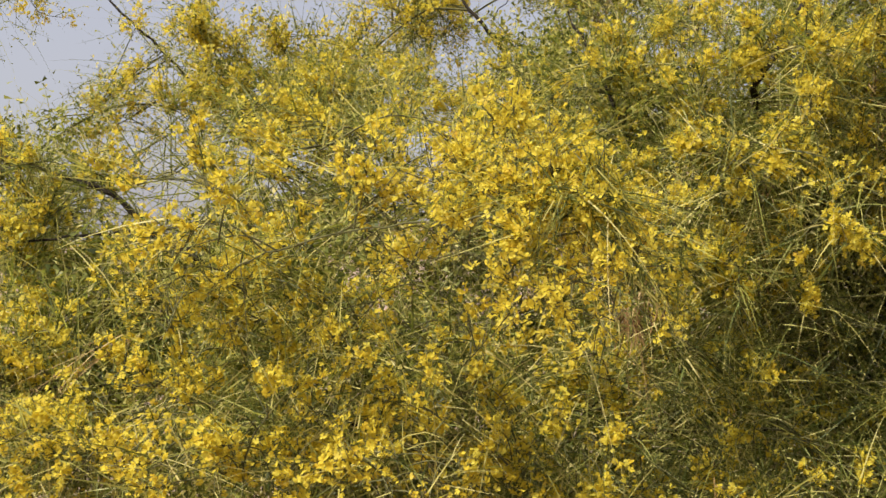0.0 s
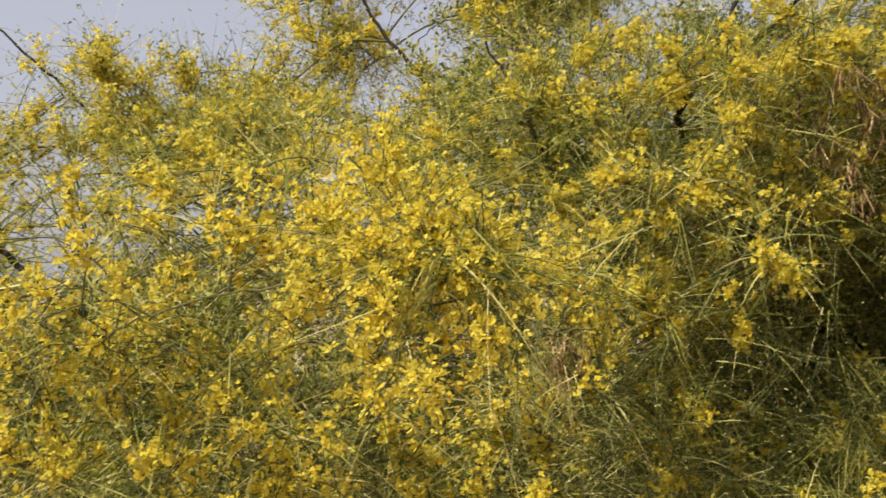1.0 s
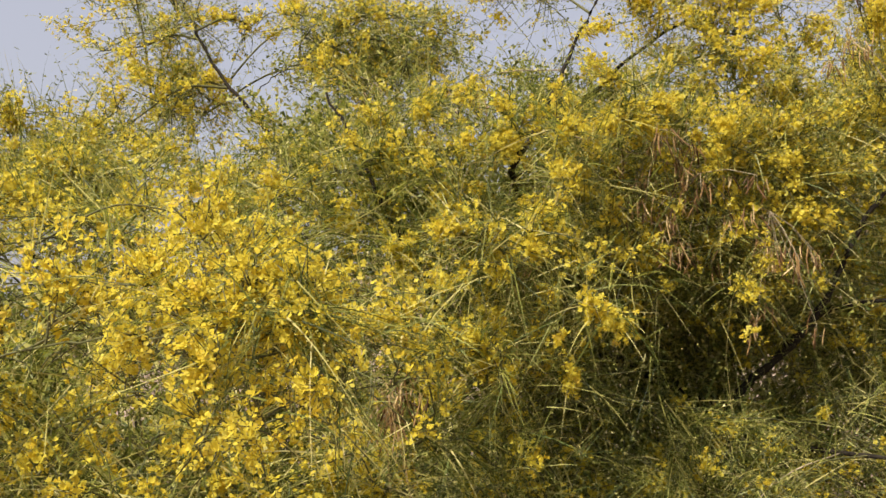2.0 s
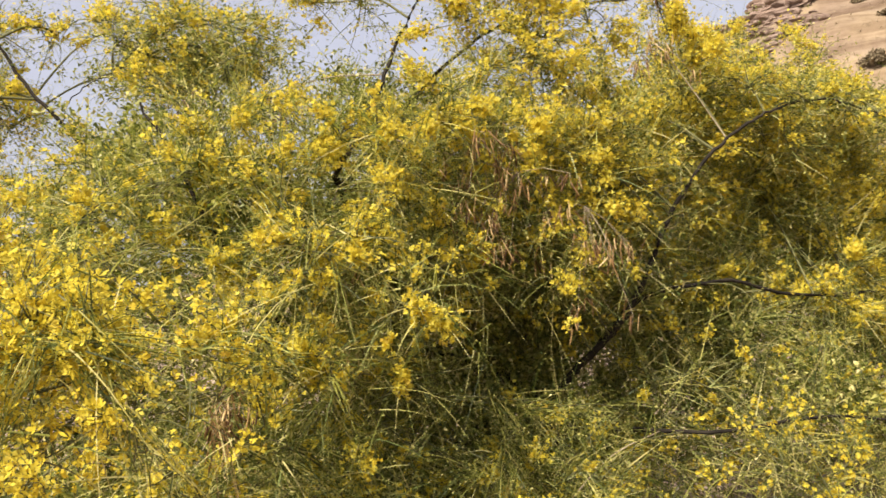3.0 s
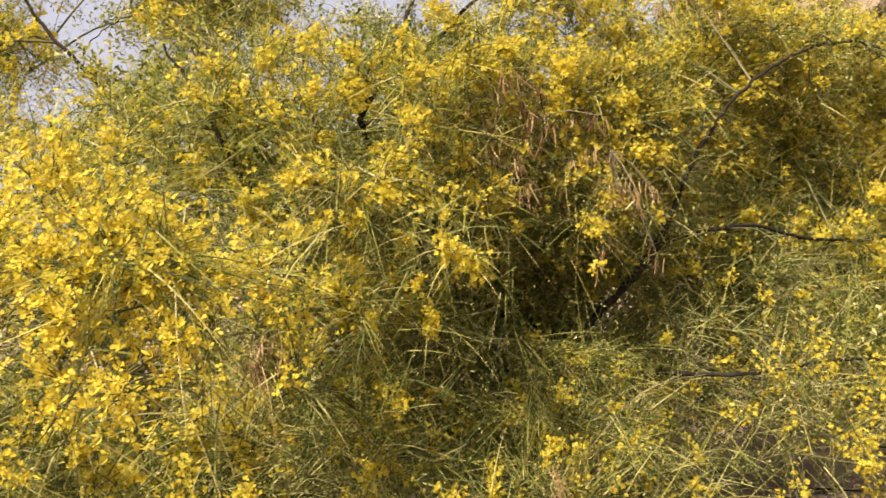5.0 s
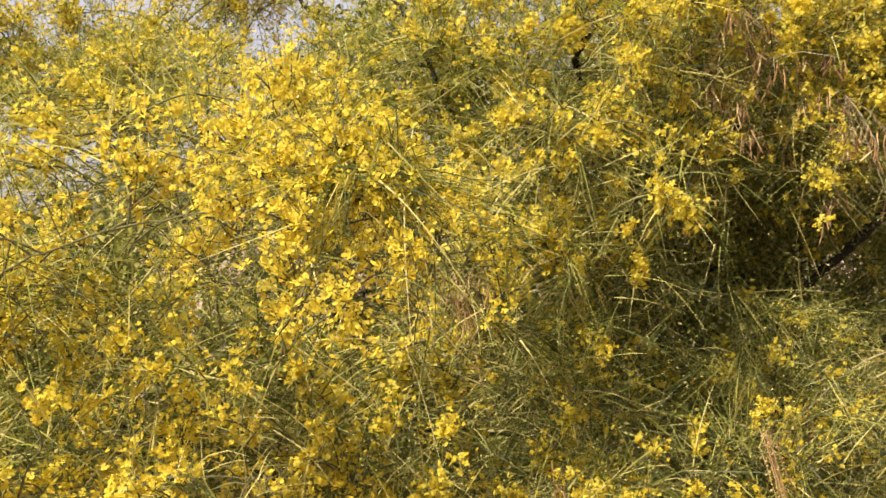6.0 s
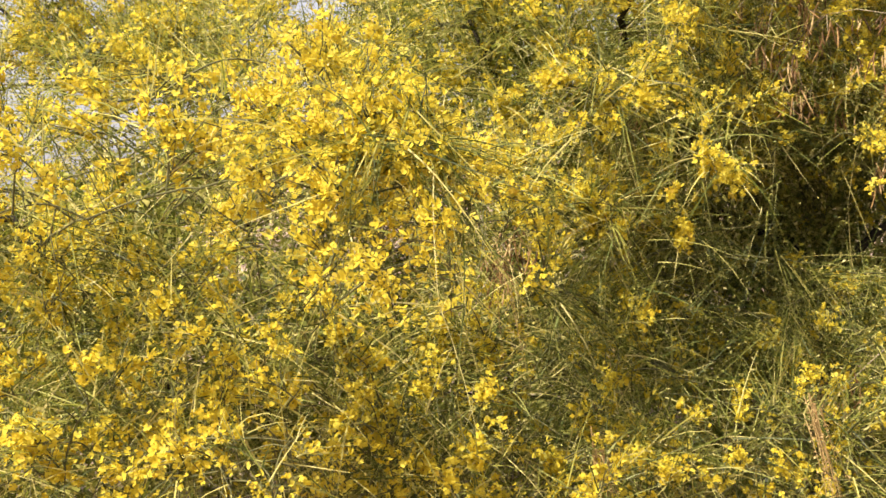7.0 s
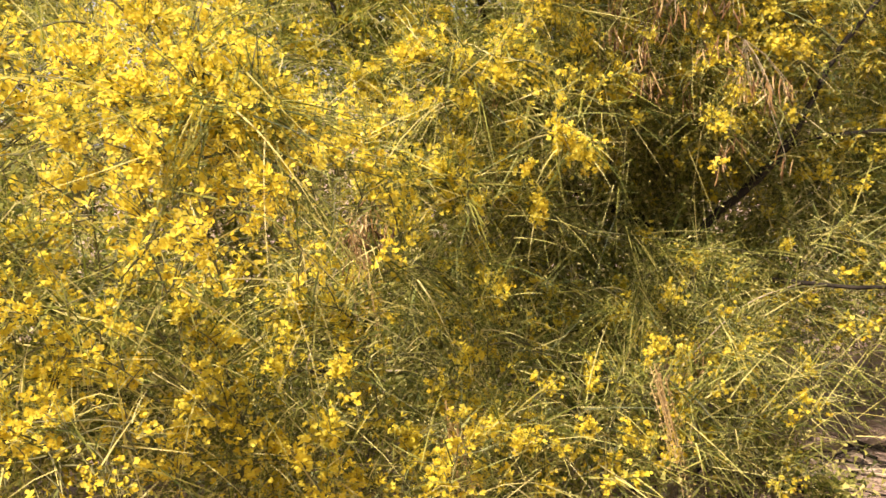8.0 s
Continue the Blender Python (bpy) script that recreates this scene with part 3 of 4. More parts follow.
        s = np.linspace(0.2, 1.0, count)[None, :, None] * rng.uniform(0.03, 0.06 + 0.16 * radius, (m, 1, 1))
        place = (start[:, None] + axis[:, None] * s + rng.normal(size=(m, count, 3)) * 0.012).reshape(-1, 3)
        face = unit(np.repeat(axis, count, 0) * 0.5 + rng.normal(size=(m * count, 3)) * 0.7 + [-0.1, -0.3, 0.3])
        keep = rng.random(len(place)) < 0.86
        place, face = place[keep], face[keep]
        size = rng.uniform(0.021, 0.031, len(place)) * (0.52 if centre[1] < 2 else 0.66 if centre[1] < 2.6 else 0.78)
        if singles:
            order = np.argsort(place[:, 1])[:singles]
            for q in order:
                turn = Matrix(frames_for(face[q : q + 1], np.array([q * 1.3]))[0].tolist()).to_quaternion()
                ob = new("flower", FLOWER_SHAPES[q % len(FLOWER_SHAPES)])
                ob.parent = bough
                ob.matrix_basis = Matrix.LocRotScale(Vector(place[q]), turn, Vector((size[q],) * 3))
            rest = np.setdiff1d(np.arange(len(place)), order)
            place, face, size = place[rest], face[rest], size[rest]
            for q in np.argsort(root_l[:, 1])[:singles]:
                x = Vector(way[q])
                z = (Vector((0, 0, 1)) - x * x.z).normalized()
                turn = Matrix((x, z.cross(x), z)).transposed().to_quaternion()
                ob = new("leaf", LEAF_SHAPES[q % 8])
                ob.parent = bough
                ob.matrix_basis = Matrix.LocRotScale(Vector(root_l[q]), turn, Vector((length[q] / 0.28,) * 3))
        if not len(place):
            return bough
        v, f = flowers_mesh(place, face, size, rng, FLOWERS if singles else PLAIN_FLOWERS if centre[1] < 3.4 else FAR_FLOWERS)
        part("blossom", mesh_of("blossom", v, f, petal_stuff), bough, "dense racemes of small yellow flowers", "stuff")
        c = rng.normal(size=(m, 3, 3)) * 0.0012 + start[:, None]
        v = np.concatenate([c, (start + axis * 0.08)[:, None]], 1).reshape(-1, 3)
        f = (np.arange(m)[:, None, None] * 4 + np.array([[0, 1, 3], [1, 2, 3], [2, 0, 3]])[None]).reshape(-1, 3)
        part("flower_stalk", mesh_of("flower_stalk", v, f, twig_mat), bough, kind="stuff")
    return bough


NEAR_SPRAYS = [
    (0.15, 1.62, 1.77, 0.05, 0.3, 1.92),
    (0.19, 1.58, 1.73, 0.05, 0.3, 1.92),
    (0.24, 1.54, 1.7, 0.05, 0.3, 2.24),
    (0.29, 1.5, 1.67, 0.05, 0.3, 2.56),
    (0.22, 1.5, 1.65, 0.05, 0.3, 1.92),
    (0.18, 1.48, 1.64, 0.05, 0.3, 1.92),
    (0.18, 1.46, 1.61, 0.05, 0.3, 1.92),
    (0.09, 1.52, 1.64, 0.05, 0.3, 1.6),
    (0.07, 1.62, 1.72, 0.05, 0.3, 1.6),
    (0.12, 1.56, 1.68, 0.05, 0.3, 1.6),
    (0.32, 1.46, 1.59, 0.05, 0.3, 1.92),
    (0.33, 1.46, 1.57, 0.05, 0.3, 1.92),
    (0.22, 1.42, 1.53, 0.05, 0.3, 1.28),
    (0.16, 1.42, 1.53, 0.05, 0.3, 1.28),
]
LOW_LEFT_SPRAYS = [
    (-0.27, 2.85, 1.29, 0.22, 0.38, 0.17),
    (-0.74, 3.2, 1.28, 0.27, 0.35, 0.17),
    (-1.2, 3.4, 1.34, 0.25, 0.35, 0.16),
    (-1.42, 3.2, 1.12, 0.27, 0.42, 0.06),
    (-0.73, 2.9, 0.93, 0.21, 0.35, 0.08),
    (-0.29, 2.65, 1.01, 0.22, 0.35, 0.08),
    (-0.07, 3.1, 1.06, 0.24, 0.42, 0.06),
    (-1.6, 3.7, 0.71, 0.3, 0.45, 0.05),
    (-1.47, 3.3, 0.94, 0.22, 0.45, 0.08),
    (-0.78, 3.32, 0.87, 0.21, 0.35, 0.08),
    (-0.51, 3.71, 1.03, 0.25, 0.38, 0.06),
    (-0.07, 3.66, 0.78, 0.29, 0.42, 0.05),
    (0.39, 3.71, 0.64, 0.3, 0.42, 0.05),
]
LEFT_SPRAYS = [
    (-1.87, 4.45, 1.71, 0.31, 0.45, 0.12),
    (-1.42, 4.25, 1.57, 0.3, 0.45, 0.14),
    (-1.73, 4.1, 1.4, 0.31, 0.45, 0.14),
    (-2.18, 4.3, 1.57, 0.33, 0.45, 0.12),
    (-2.12, 4.6, 1.85, 0.21, 0.45, 0.07),
    (-1.67, 4.6, 1.84, 0.21, 0.45, 0.1),
    (-0.97, 4.2, 1.45, 0.29, 0.45, 0.11),
    (-1.25, 4.4, 1.89, 0.25, 0.45, 0.12),
]
LOW_RIGHT_SPRAYS = [
    (0.38, 4.1, 0.95, 0.32, 0.18, 0.01),
    (0.49, 4.1, 0.6, 0.34, 0.18, 0.01),
    (1.02, 4.2, 0.63, 0.37, 0.18, 0.01),
    (1.59, 4.3, 0.55, 0.38, 0.18, 0.03),
    (2.31, 4.32, 0.91, 0.36, 0.22, 0.01),
    (2.98, 4.2, 0.82, 0.44, 0.21, 0.01),
    (3.35, 3.77, 0.85, 0.43, 0.18, 0.03),
    (4.02, 3.73, 0.74, 0.45, 0.17, 0.03),
    (1.85, 4.49, 0.6, 0.38, 0.15, 0.04),
    (2.06, 3.98, 0.33, 0.39, 0.17, 0.03),
    (1.25, 3.95, 0.3, 0.36, 0.17, 0.01),
    (2.6, 4.18, 0.44, 0.33, 0.17, 0.03),
    (0.85, 4.3, 0.83, 0.32, 0.17, 0.02),
]
LOWEST_SPRAYS = [
    (-0.3, 3.03, 0.73, 0.2, 0.41, 0.09),
    (-0.04, 3.13, 0.69, 0.21, 0.41, 0.09),
    (0.31, 3.36, 0.7, 0.28, 0.45, 0.08),
    (0.68, 3.49, 0.66, 0.3, 0.45, 0.05),
    (0.33, 3.14, 0.54, 0.26, 0.45, 0.06),
    (0.77, 3.35, 0.42, 0.29, 0.45, 0.05),
    (1.38, 3.52, 0.32, 0.32, 0.45, 0.08),
    (1.88, 3.51, 0.21, 0.33, 0.45, 0.08),
    (2.44, 3.69, 0.25, 0.27, 0.45, 0.07),
    (0.25, 2.86, 0.68, 0.21, 0.45, 0.06),
    (1.15, 3.8, 0.66, 0.3, 0.45, 0.05),
    (0.33, 3.68, 0.88, 0.27, 0.45, 0.05),
    (1.81, 3.85, 0.54, 0.32, 0.45, 0.08),
    (2.41, 3.91, 0.37, 0.31, 0.45, 0.07),
]
TOP_LEFT_SPRAYS = [
    (-1.05, 4.7, 2.44, 0.39, 1.2, 1.2),
    (-1.52, 5.1, 2.57, 0.38, 0.85, 0.81),
    (-0.7, 4.7, 2.36, 0.37, 1.2, 1.1),
    (-0.92, 4.59, 2.17, 0.4, 1, 1),
    (-0.33, 4.41, 2.19, 0.36, 1, 1),
    (-0.47, 4.2, 2.09, 0.33, 1, 1),
    (-1.65, 5, 2.24, 0.24, 0.68, 0.81),
    (-2.43, 5.2, 2.94, 0.33, 1, 1),
    (-0.06, 5.67, 2.89, 0.37, 0.94, 0.81),
    (-0.15, 5.48, 2.83, 0.26, 0.85, 0.72),
    (0.25, 5.57, 2.29, 0.3, 1.02, 0.72),
    (0.83, 5.67, 3.04, 0.32, 0.85, 0.81),
]
FAR_LEFT_SPRAYS = [
    (-0.34, 5.62, 3.39, 0.36, 0.85, 0.9),
    (-0.12, 5.63, 3.41, 0.42, 1, 1),
    (-0.12, 5.66, 2.85, 0.33, 0.85, 0.81),
    (-0.49, 5.48, 2.6, 0.34, 0.85, 0.9),
    (0.74, 5.3, 3.18, 0.37, 1.02, 0.54),
    (1.02, 5.21, 3.28, 0.41, 1.1, 0.8),
    (0.36, 4.87, 2.43, 0.31, 0.85, 0.9),
    (-0.32, 4.83, 2.3, 0.35, 1, 1.1),
    (0.28, 4.59, 2.1, 0.34, 1.1, 1),
    (-0.27, 5.2, 3.08, 0.24, 0.55, 0.45),
    (-0.03, 5.3, 3.25, 0.22, 0.55, 0.45),
    (-0.07, 5.2, 2.85, 0.2, 0.55, 0.45),
    (-0.31, 5.1, 2.67, 0.22, 0.55, 0.45),
    (-0.41, 4.9, 2.45, 0.22, 0.55, 0.45),
    (0.55, 5.2, 3.18, 0.24, 0.55, 0.45),
    (0.76, 5, 2.9, 0.22, 0.55, 0.45),
    (0.26, 5.3, 3.25, 0.18, 0.55, 0.45),
]
TOP_MID_SPRAYS = [
    (0.67, 4.59, 2.41, 0.34, 0.38, 0.13),
    (1.03, 4.7, 2.66, 0.39, 0.45, 0.14),
    (0.43, 4.2, 2.17, 0.29, 0.45, 0.16),
    (0.84, 4.3, 2.18, 0.35, 0.5, 0.11),
    (1.18, 4.1, 2.03, 0.33, 0.45, 0.14),
    (1.26, 4.6, 2.44, 0.35, 0.45, 0.12),
    (1.84, 4.7, 2.46, 0.39, 0.5, 0.16),
    (2.06, 4.93, 2.6, 0.32, 0.46, 0.11),
    (0.8, 3.9, 1.86, 0.29, 0.59, 0.1),
    (1.24, 4, 1.7, 0.33, 0.5, 0.14),
    (1.86, 4.4, 2.03, 0.36, 0.45, 0.14),
    (1.76, 4.5, 1.65, 0.34, 0.45, 0.12),
    (2.07, 4.5, 1.76, 0.34, 0.45, 0.14),
    (0.31, 4.7, 2.09, 0.3, 0.5, 0.1),
]
MID_SPRAYS = [
    (1.58, 4.53, 1.53, 0.35, 0.41, 0.14),
    (1.97, 4.46, 1.91, 0.36, 0.45, 0.16),
    (1.54, 4.41, 2, 0.34, 0.45, 0.16),
    (0.88, 4.45, 2.1, 0.35, 0.5, 0.14),
    (2.26, 4.47, 1.62, 0.37, 0.5, 0.12),
    (1.94, 4.76, 2.49, 0.41, 0.38, 0.14),
    (1.79, 4.72, 2.72, 0.32, 0.57, 0.14),
    (1.42, 5.05, 2.55, 0.4, 0.38, 0.14),
    (1.15, 5.47, 3.11, 0.4, 0.38, 0.14),
    (1.32, 5.49, 3.11, 0.28, 0.35, 0.14),
    (0.97, 5.68, 3.1, 0.46, 0.38, 0.12),
    (0.85, 6.17, 3.57, 0.38, 0.46, 0.08),
    (2.32, 4.77, 2.55, 0.37, 0.38, 0.14),
    (2.96, 4.71, 1.95, 0.34, 0.54, 0.12),
]
TOP_RIGHT_SPRAYS = [
    (2.31, 4.5, 3.08, 0.32, 0.61, 1.94),
    (2.6, 4.38, 2.98, 0.38, 0.52, 1.61),
    (2.22, 4.65, 3.33, 0.3, 0.65, 0.95),
    (2.94, 4.43, 3.14, 0.3, 0.61, 1.35),
    (3.4, 4.42, 3.21, 0.26, 0.45, 1.34),
    (2.56, 4.29, 2.9, 0.31, 0.65, 1.61),
    (3.35, 4.27, 2.73, 0.36, 0.65, 1.48),
    (1.76, 4.96, 3.33, 0.35, 0.65, 0.68),
    (2.7, 4.26, 2.36, 0.4, 0.72, 1.22),
    (3.86, 4.58, 2.74, 0.37, 0.77, 1.49),
    (2.53, 4.5, 3.28, 0.29, 0.61, 1.64),
    (1.75, 5.07, 3.48, 0.34, 0.77, 0.9),
]
RIGHT_SPRAYS = [
    (4.76, 4.93, 2.67, 0.57, 1.46, 1.33),
    (4.14, 5.23, 2.66, 0.5, 1.72, 1.68),
    (4.66, 5, 2.4, 0.64, 1.85, 1.48),
    (5.04, 4.85, 2.19, 0.56, 1.57, 1.68),
    (4.3, 5.2, 1.94, 0.6, 1.85, 1.06),
    (4.79, 4.88, 1.79, 0.63, 1.43, 2.32),
    (5.56, 4.84, 1.84, 0.57, 1.43, 1.88),
    (5.43, 5.09, 2.47, 0.41, 1.33, 1.13),
    (6.18, 4.98, 2.12, 0.35, 1.28, 1.06),
    (5.81, 4.86, 1.58, 0.62, 1.43, 1.68),
    (4.3, 5.07, 2.27, 0.59, 1.85, 1.26),
    (6.34, 4.81, 1.87, 0.69, 1.43, 1.68),
    (5.92, 4.5, 1.22, 0.64, 1.43, 1.68),
]
RIGHT_UPPER_SPRAYS = [
    (3.99, 5.17, 2.85, 0.45, 1.3, 1.5),
    (4.22, 4.95, 2.91, 0.35, 1.3, 1.3),
    (3.83, 5.26, 2.6, 0.43, 1.3, 1.4),
    (4.47, 5.1, 2.31, 0.46, 1.3, 1.1),
    (4.31, 4.21, 2.61, 0.2, 1, 1),
    (3.96, 4.33, 2.49, 0.18, 1, 1),
    (4.78, 4.28, 2.44, 0.19, 0.85, 0.9),
    (5.24, 4.18, 2.41, 0.19, 1, 0.9),
    (3.26, 4.65, 2.54, 0.33, 1.02, 1.35),
    (4.45, 4.94, 2.4, 0.45, 1.2, 1.5),
    (4.42, 4.76, 1.99, 0.52, 1.2, 1.6),
    (4.34, 5.18, 1.97, 0.39, 1.3, 1.1),
    (3.99, 4.02, 2.56, 0.14, 0.9, 0.35),
    (4.26, 4, 2.52, 0.14, 0.9, 0.35),
    (3.7, 4.1, 2.66, 0.14, 0.9, 0.35),
    (3.91, 4.1, 2.37, 0.14, 0.9, 0.35),
    (4.57, 3.98, 2.4, 0.14, 0.9, 0.35),
]
RIGHT_LOW_SPRAYS = [
    (3.55, 4.61, 1.35, 0.46, 0.17, 0.04),
    (3.96, 4.35, 1.23, 0.48, 0.18, 0.05),
    (4.59, 4.32, 1.15, 0.5, 0.18, 0.05),
    (5.07, 4.25, 0.99, 0.47, 0.15, 0.05),
    (3.4, 4.26, 1.05, 0.45, 0.18, 0.04),
    (3.91, 4.07, 0.92, 0.45, 0.21, 0.04),
    (4.86, 4.04, 0.65, 0.45, 0.15, 0.05),
    (3.64, 5.12, 1.21, 0.39, 0.18, 0.03),
    (5.48, 4.21, 0.75, 0.52, 0.15, 0.04),
]
DEEP_SPRAYS = [
    (2.29, 4.9, 2.26, 0.74, 1.1, 0.09),
    (2.75, 4.81, 2.11, 0.77, 1.3, 0.1),
    (3.22, 4.81, 2.14, 0.8, 1.3, 0.1),
    (2.8, 4.7, 1.76, 0.76, 1.3, 0.1),
    (2.34, 4.81, 1.75, 0.74, 1.3, 0.1),
    (1.92, 4.81, 1.36, 0.72, 1.3, 0.1),
    (3.54, 5.38, 1.29, 0.89, 1.3, 0.1),
    (2.85, 5.37, 1.3, 0.84, 1.3, 0.1),
    (2.21, 5.2, 1.22, 0.74, 1.3, 0.1),
    (1.8, 5.2, 1.35, 0.74, 1.3, 0.1),
    (1.27, 5, 1.42, 0.72, 1.3, 0.1),
    (0.61, 4.6, 1.27, 0.66, 1.3, 0.1),
]
DEEP_MIDDLE_SPRAYS = [
    (2.04, 4.41, 2.31, 0.51, 1.1, 0.5),
    (2.31, 4.34, 2.21, 0.5, 0.94, 0.36),
    (2.53, 4.25, 2.11, 0.52, 1.1, 0.4),
    (2.91, 4.39, 2.26, 0.55, 1.1, 0.5),
    (3.67, 5.14, 2.35, 0.7, 1.1, 0.5),
    (2.51, 4.28, 1.82, 0.48, 1.1, 0.3),
    (2.97, 4.52, 1.67, 0.52, 1.1, 0.3),
    (2.25, 4.28, 1.87, 0.44, 1.1, 0.4),
    (2.4, 4.07, 2.32, 0.3, 1, 1),
    (1.85, 4.02, 2.01, 0.25, 1, 1),
    (2.31, 3.88, 1.69, 0.25, 1.1, 0.8),
]
DEEP_RIGHT_SPRAYS = [
    (4.46, 5.42, 2.49, 0.96, 1.2, 0.4),
    (5.19, 5.42, 2.36, 0.97, 1.02, 0.36),
    (4.67, 5.47, 1.94, 0.97, 1.2, 0.3),
    (5.3, 5.3, 1.83, 0.99, 1.2, 0.4),
    (5.87, 5.16, 1.64, 0.9, 1.2, 0.4),
    (4.69, 5.27, 1.51, 0.94, 1.2, 0.3),
    (5.81, 4.77, 1.25, 0.85, 1.2, 0.4),
    (5.72, 5.2, 1.92, 0.68, 1.2, 0.5),
    (2.98, 3.25, 0.75, 0.43, 1.2, 0.4),
    (3.39, 3.18, 0.66, 0.44, 1.2, 0.4),
    (3.89, 3.28, 0.61, 0.44, 1.2, 0.4),
    (-0.33, 3.8, 1.51, 0.49, 1.2, 0.1),
    (-0.53, 3.9, 1.75, 0.47, 1.2, 0.3),
    (-0.16, 4, 1.85, 0.49, 1.2, 0.3),
]
DEEP_LOW_SPRAYS = [
    (2.87, 5.07, 0.82, 0.8, 1.3, 0.04),
    (2.25, 5.02, 0.86, 0.76, 1.3, 0.04),
    (3.46, 5.24, 0.78, 0.86, 1.3, 0.04),
    (3.01, 4.65, 0.73, 0.61, 1.2, 0.12),
    (3.52, 4.72, 0.68, 0.6, 1.2, 0.12),
    (2.84, 4.06, 0.61, 0.35, 1.2, 0.32),
    (3.86, 4.82, 0.44, 0.46, 1.1, 0.16),
    (2.39, 4.61, 0.78, 0.69, 1.3, 0.04),
    (1.75, 4.56, 0.73, 0.66, 1.3, 0.04),
    (1.11, 4.3, 0.69, 0.6, 1.3, 0.04),
    (0.62, 4.45, 0.97, 0.6, 1.3, 0.04),
    (0.12, 4.36, 0.89, 0.57, 1.3, 0.04),
    (-0.31, 4.04, 0.76, 0.52, 1.2, 0.08),
]
GAP_SPRAYS = [
    (2.33, 4.2, 0.74, 0.47, 1.4, 0.19),
    (2.08, 3.75, 0.79, 0.31, 1.2, 0.32),
    (-1.28, 3.4, 0.79, 0.32, 1.3, 0.32),
    (-1.33, 3, 0.79, 0.26, 1.2, 0.38),
    (2.2, 3.83, 0.85, 0.36, 1.4, 0.13),
    (2.69, 4.94, 0.71, 0.6, 1.4, 0.13),
    (4.88, 4.31, 1.33, 0.71, 1.3, 0.13),
    (4.97, 4.31, 0.82, 0.71, 1.3, 0.13),
    (4.38, 4.35, 0.97, 0.68, 1.3, 0.13),
    (3.82, 4.4, 0.78, 0.66, 1.3, 0.13),
    (4.39, 3.94, 0.47, 0.6, 1.3, 0.13),
]
INNER_SPRAYS = [
    (0.04, 4.4, 1.39, 0.57, 1.6, 0.3),
    (1.07, 4.8, 1.07, 0.62, 1.7, 0.11),
    (1.88, 5, 1.05, 0.68, 1.7, 0.2),
    (1.58, 5, 0.69, 0.68, 1.7, 0.2),
    (-0.52, 4.6, 1.6, 0.59, 1.4, 0.4),
    (-1.18, 4, 1.16, 0.52, 1.4, 0.18),
    (-1.59, 3.8, 0.77, 0.49, 1.2, 0.18),
    (0.34, 4.8, 1.66, 0.62, 1.5, 0.4),
    (2.58, 5.17, 1.2, 0.76, 1.7, 0.15),
    (1.99, 5.19, 1.67, 0.73, 1.6, 0.2),
    (3.18, 5.09, 1.54, 0.75, 1.7, 0.2),
    (1.1, 5.55, 2.58, 0.66, 1.3, 0.5),
    (2.54, 5.12, 2.23, 0.72, 1.4, 0.4),
    (4.19, 5.29, 1.44, 0.82, 1.6, 0.3),
]
# the outer face of the crown: a place on it, and how richly it flowers there
LEFT_FRONT = [
    (-1.03, 2.6, 0.97, 1.2),
    (-1.2, 3, 1.11, 1.1),
    (-1.41, 3.5, 1.45, 1),
    (-1.34, 3.6, 1.66, 1),
    (-0.65, 2.37, 1.44, 0.9),
    (-0.49, 2.05, 1.07, 1.2),
    (-0.56, 2.3, 1.09, 1.2),
    (-0.45, 2.07, 1.66, 0.8),
    (-0.56, 2.6, 1.4, 1.2),
    (-1.21, 4.7, 2.39, 1.2),
    (-0.38, 2.1, 1.17, 1.2),
    (-0.47, 2.77, 1.33, 1.1),
    (-0.73, 3.8, 1.99, 1.1),
    (-0.82, 4.6, 2.46, 1.2),
    (-0.2, 2.2, 1.06, 1.2),
    (-0.15, 1.95, 1.72, 1.1),
    (-0.22, 2.36, 1.15, 1.1),
    (-0.45, 4.3, 2.19, 1.1),
    (-0.07, 1.95, 1.05, 1.2),
    (-0.48, 4.9, 2.49, 1),
]
MIDDLE_LEFT_FRONT = [
    (-0.1, 2.27, 1.18, 1.1),
    (0.05, 1.75, 1.7, 1.2),
    (-0.27, 5.4, 2.98, 0.8),
    (0.09, 2.03, 1.62, 0.9),
    (0.07, 3.2, 1.43, 0.3),
    (0.16, 2.62, 1.03, 1),
    (0.19, 1.5, 1.54, 0.5),
    (0.25, 1.58, 1.67, 0.8),
    (0.33, 3.2, 1.06, 0.9),
    (0.46, 3.9, 2.07, 1),
    (0.32, 1.5, 1.58, 0.6),
    (0.47, 2.72, 0.85, 1.1),
    (0.64, 3.9, 2.27, 1.1),
    (0.59, 3.15, 1.02, 0.9),
    (0.61, 3, 1.62, 1.2),
    (0.8, 4.3, 2.59, 1.2),
    (0.79, 4, 2.06, 1),
    (0.81, 3.4, 0.85, 0.5),
    (0.94, 3.8, 2.03, 1.43),
    (0.85, 3.3, 1.4, 1),
]
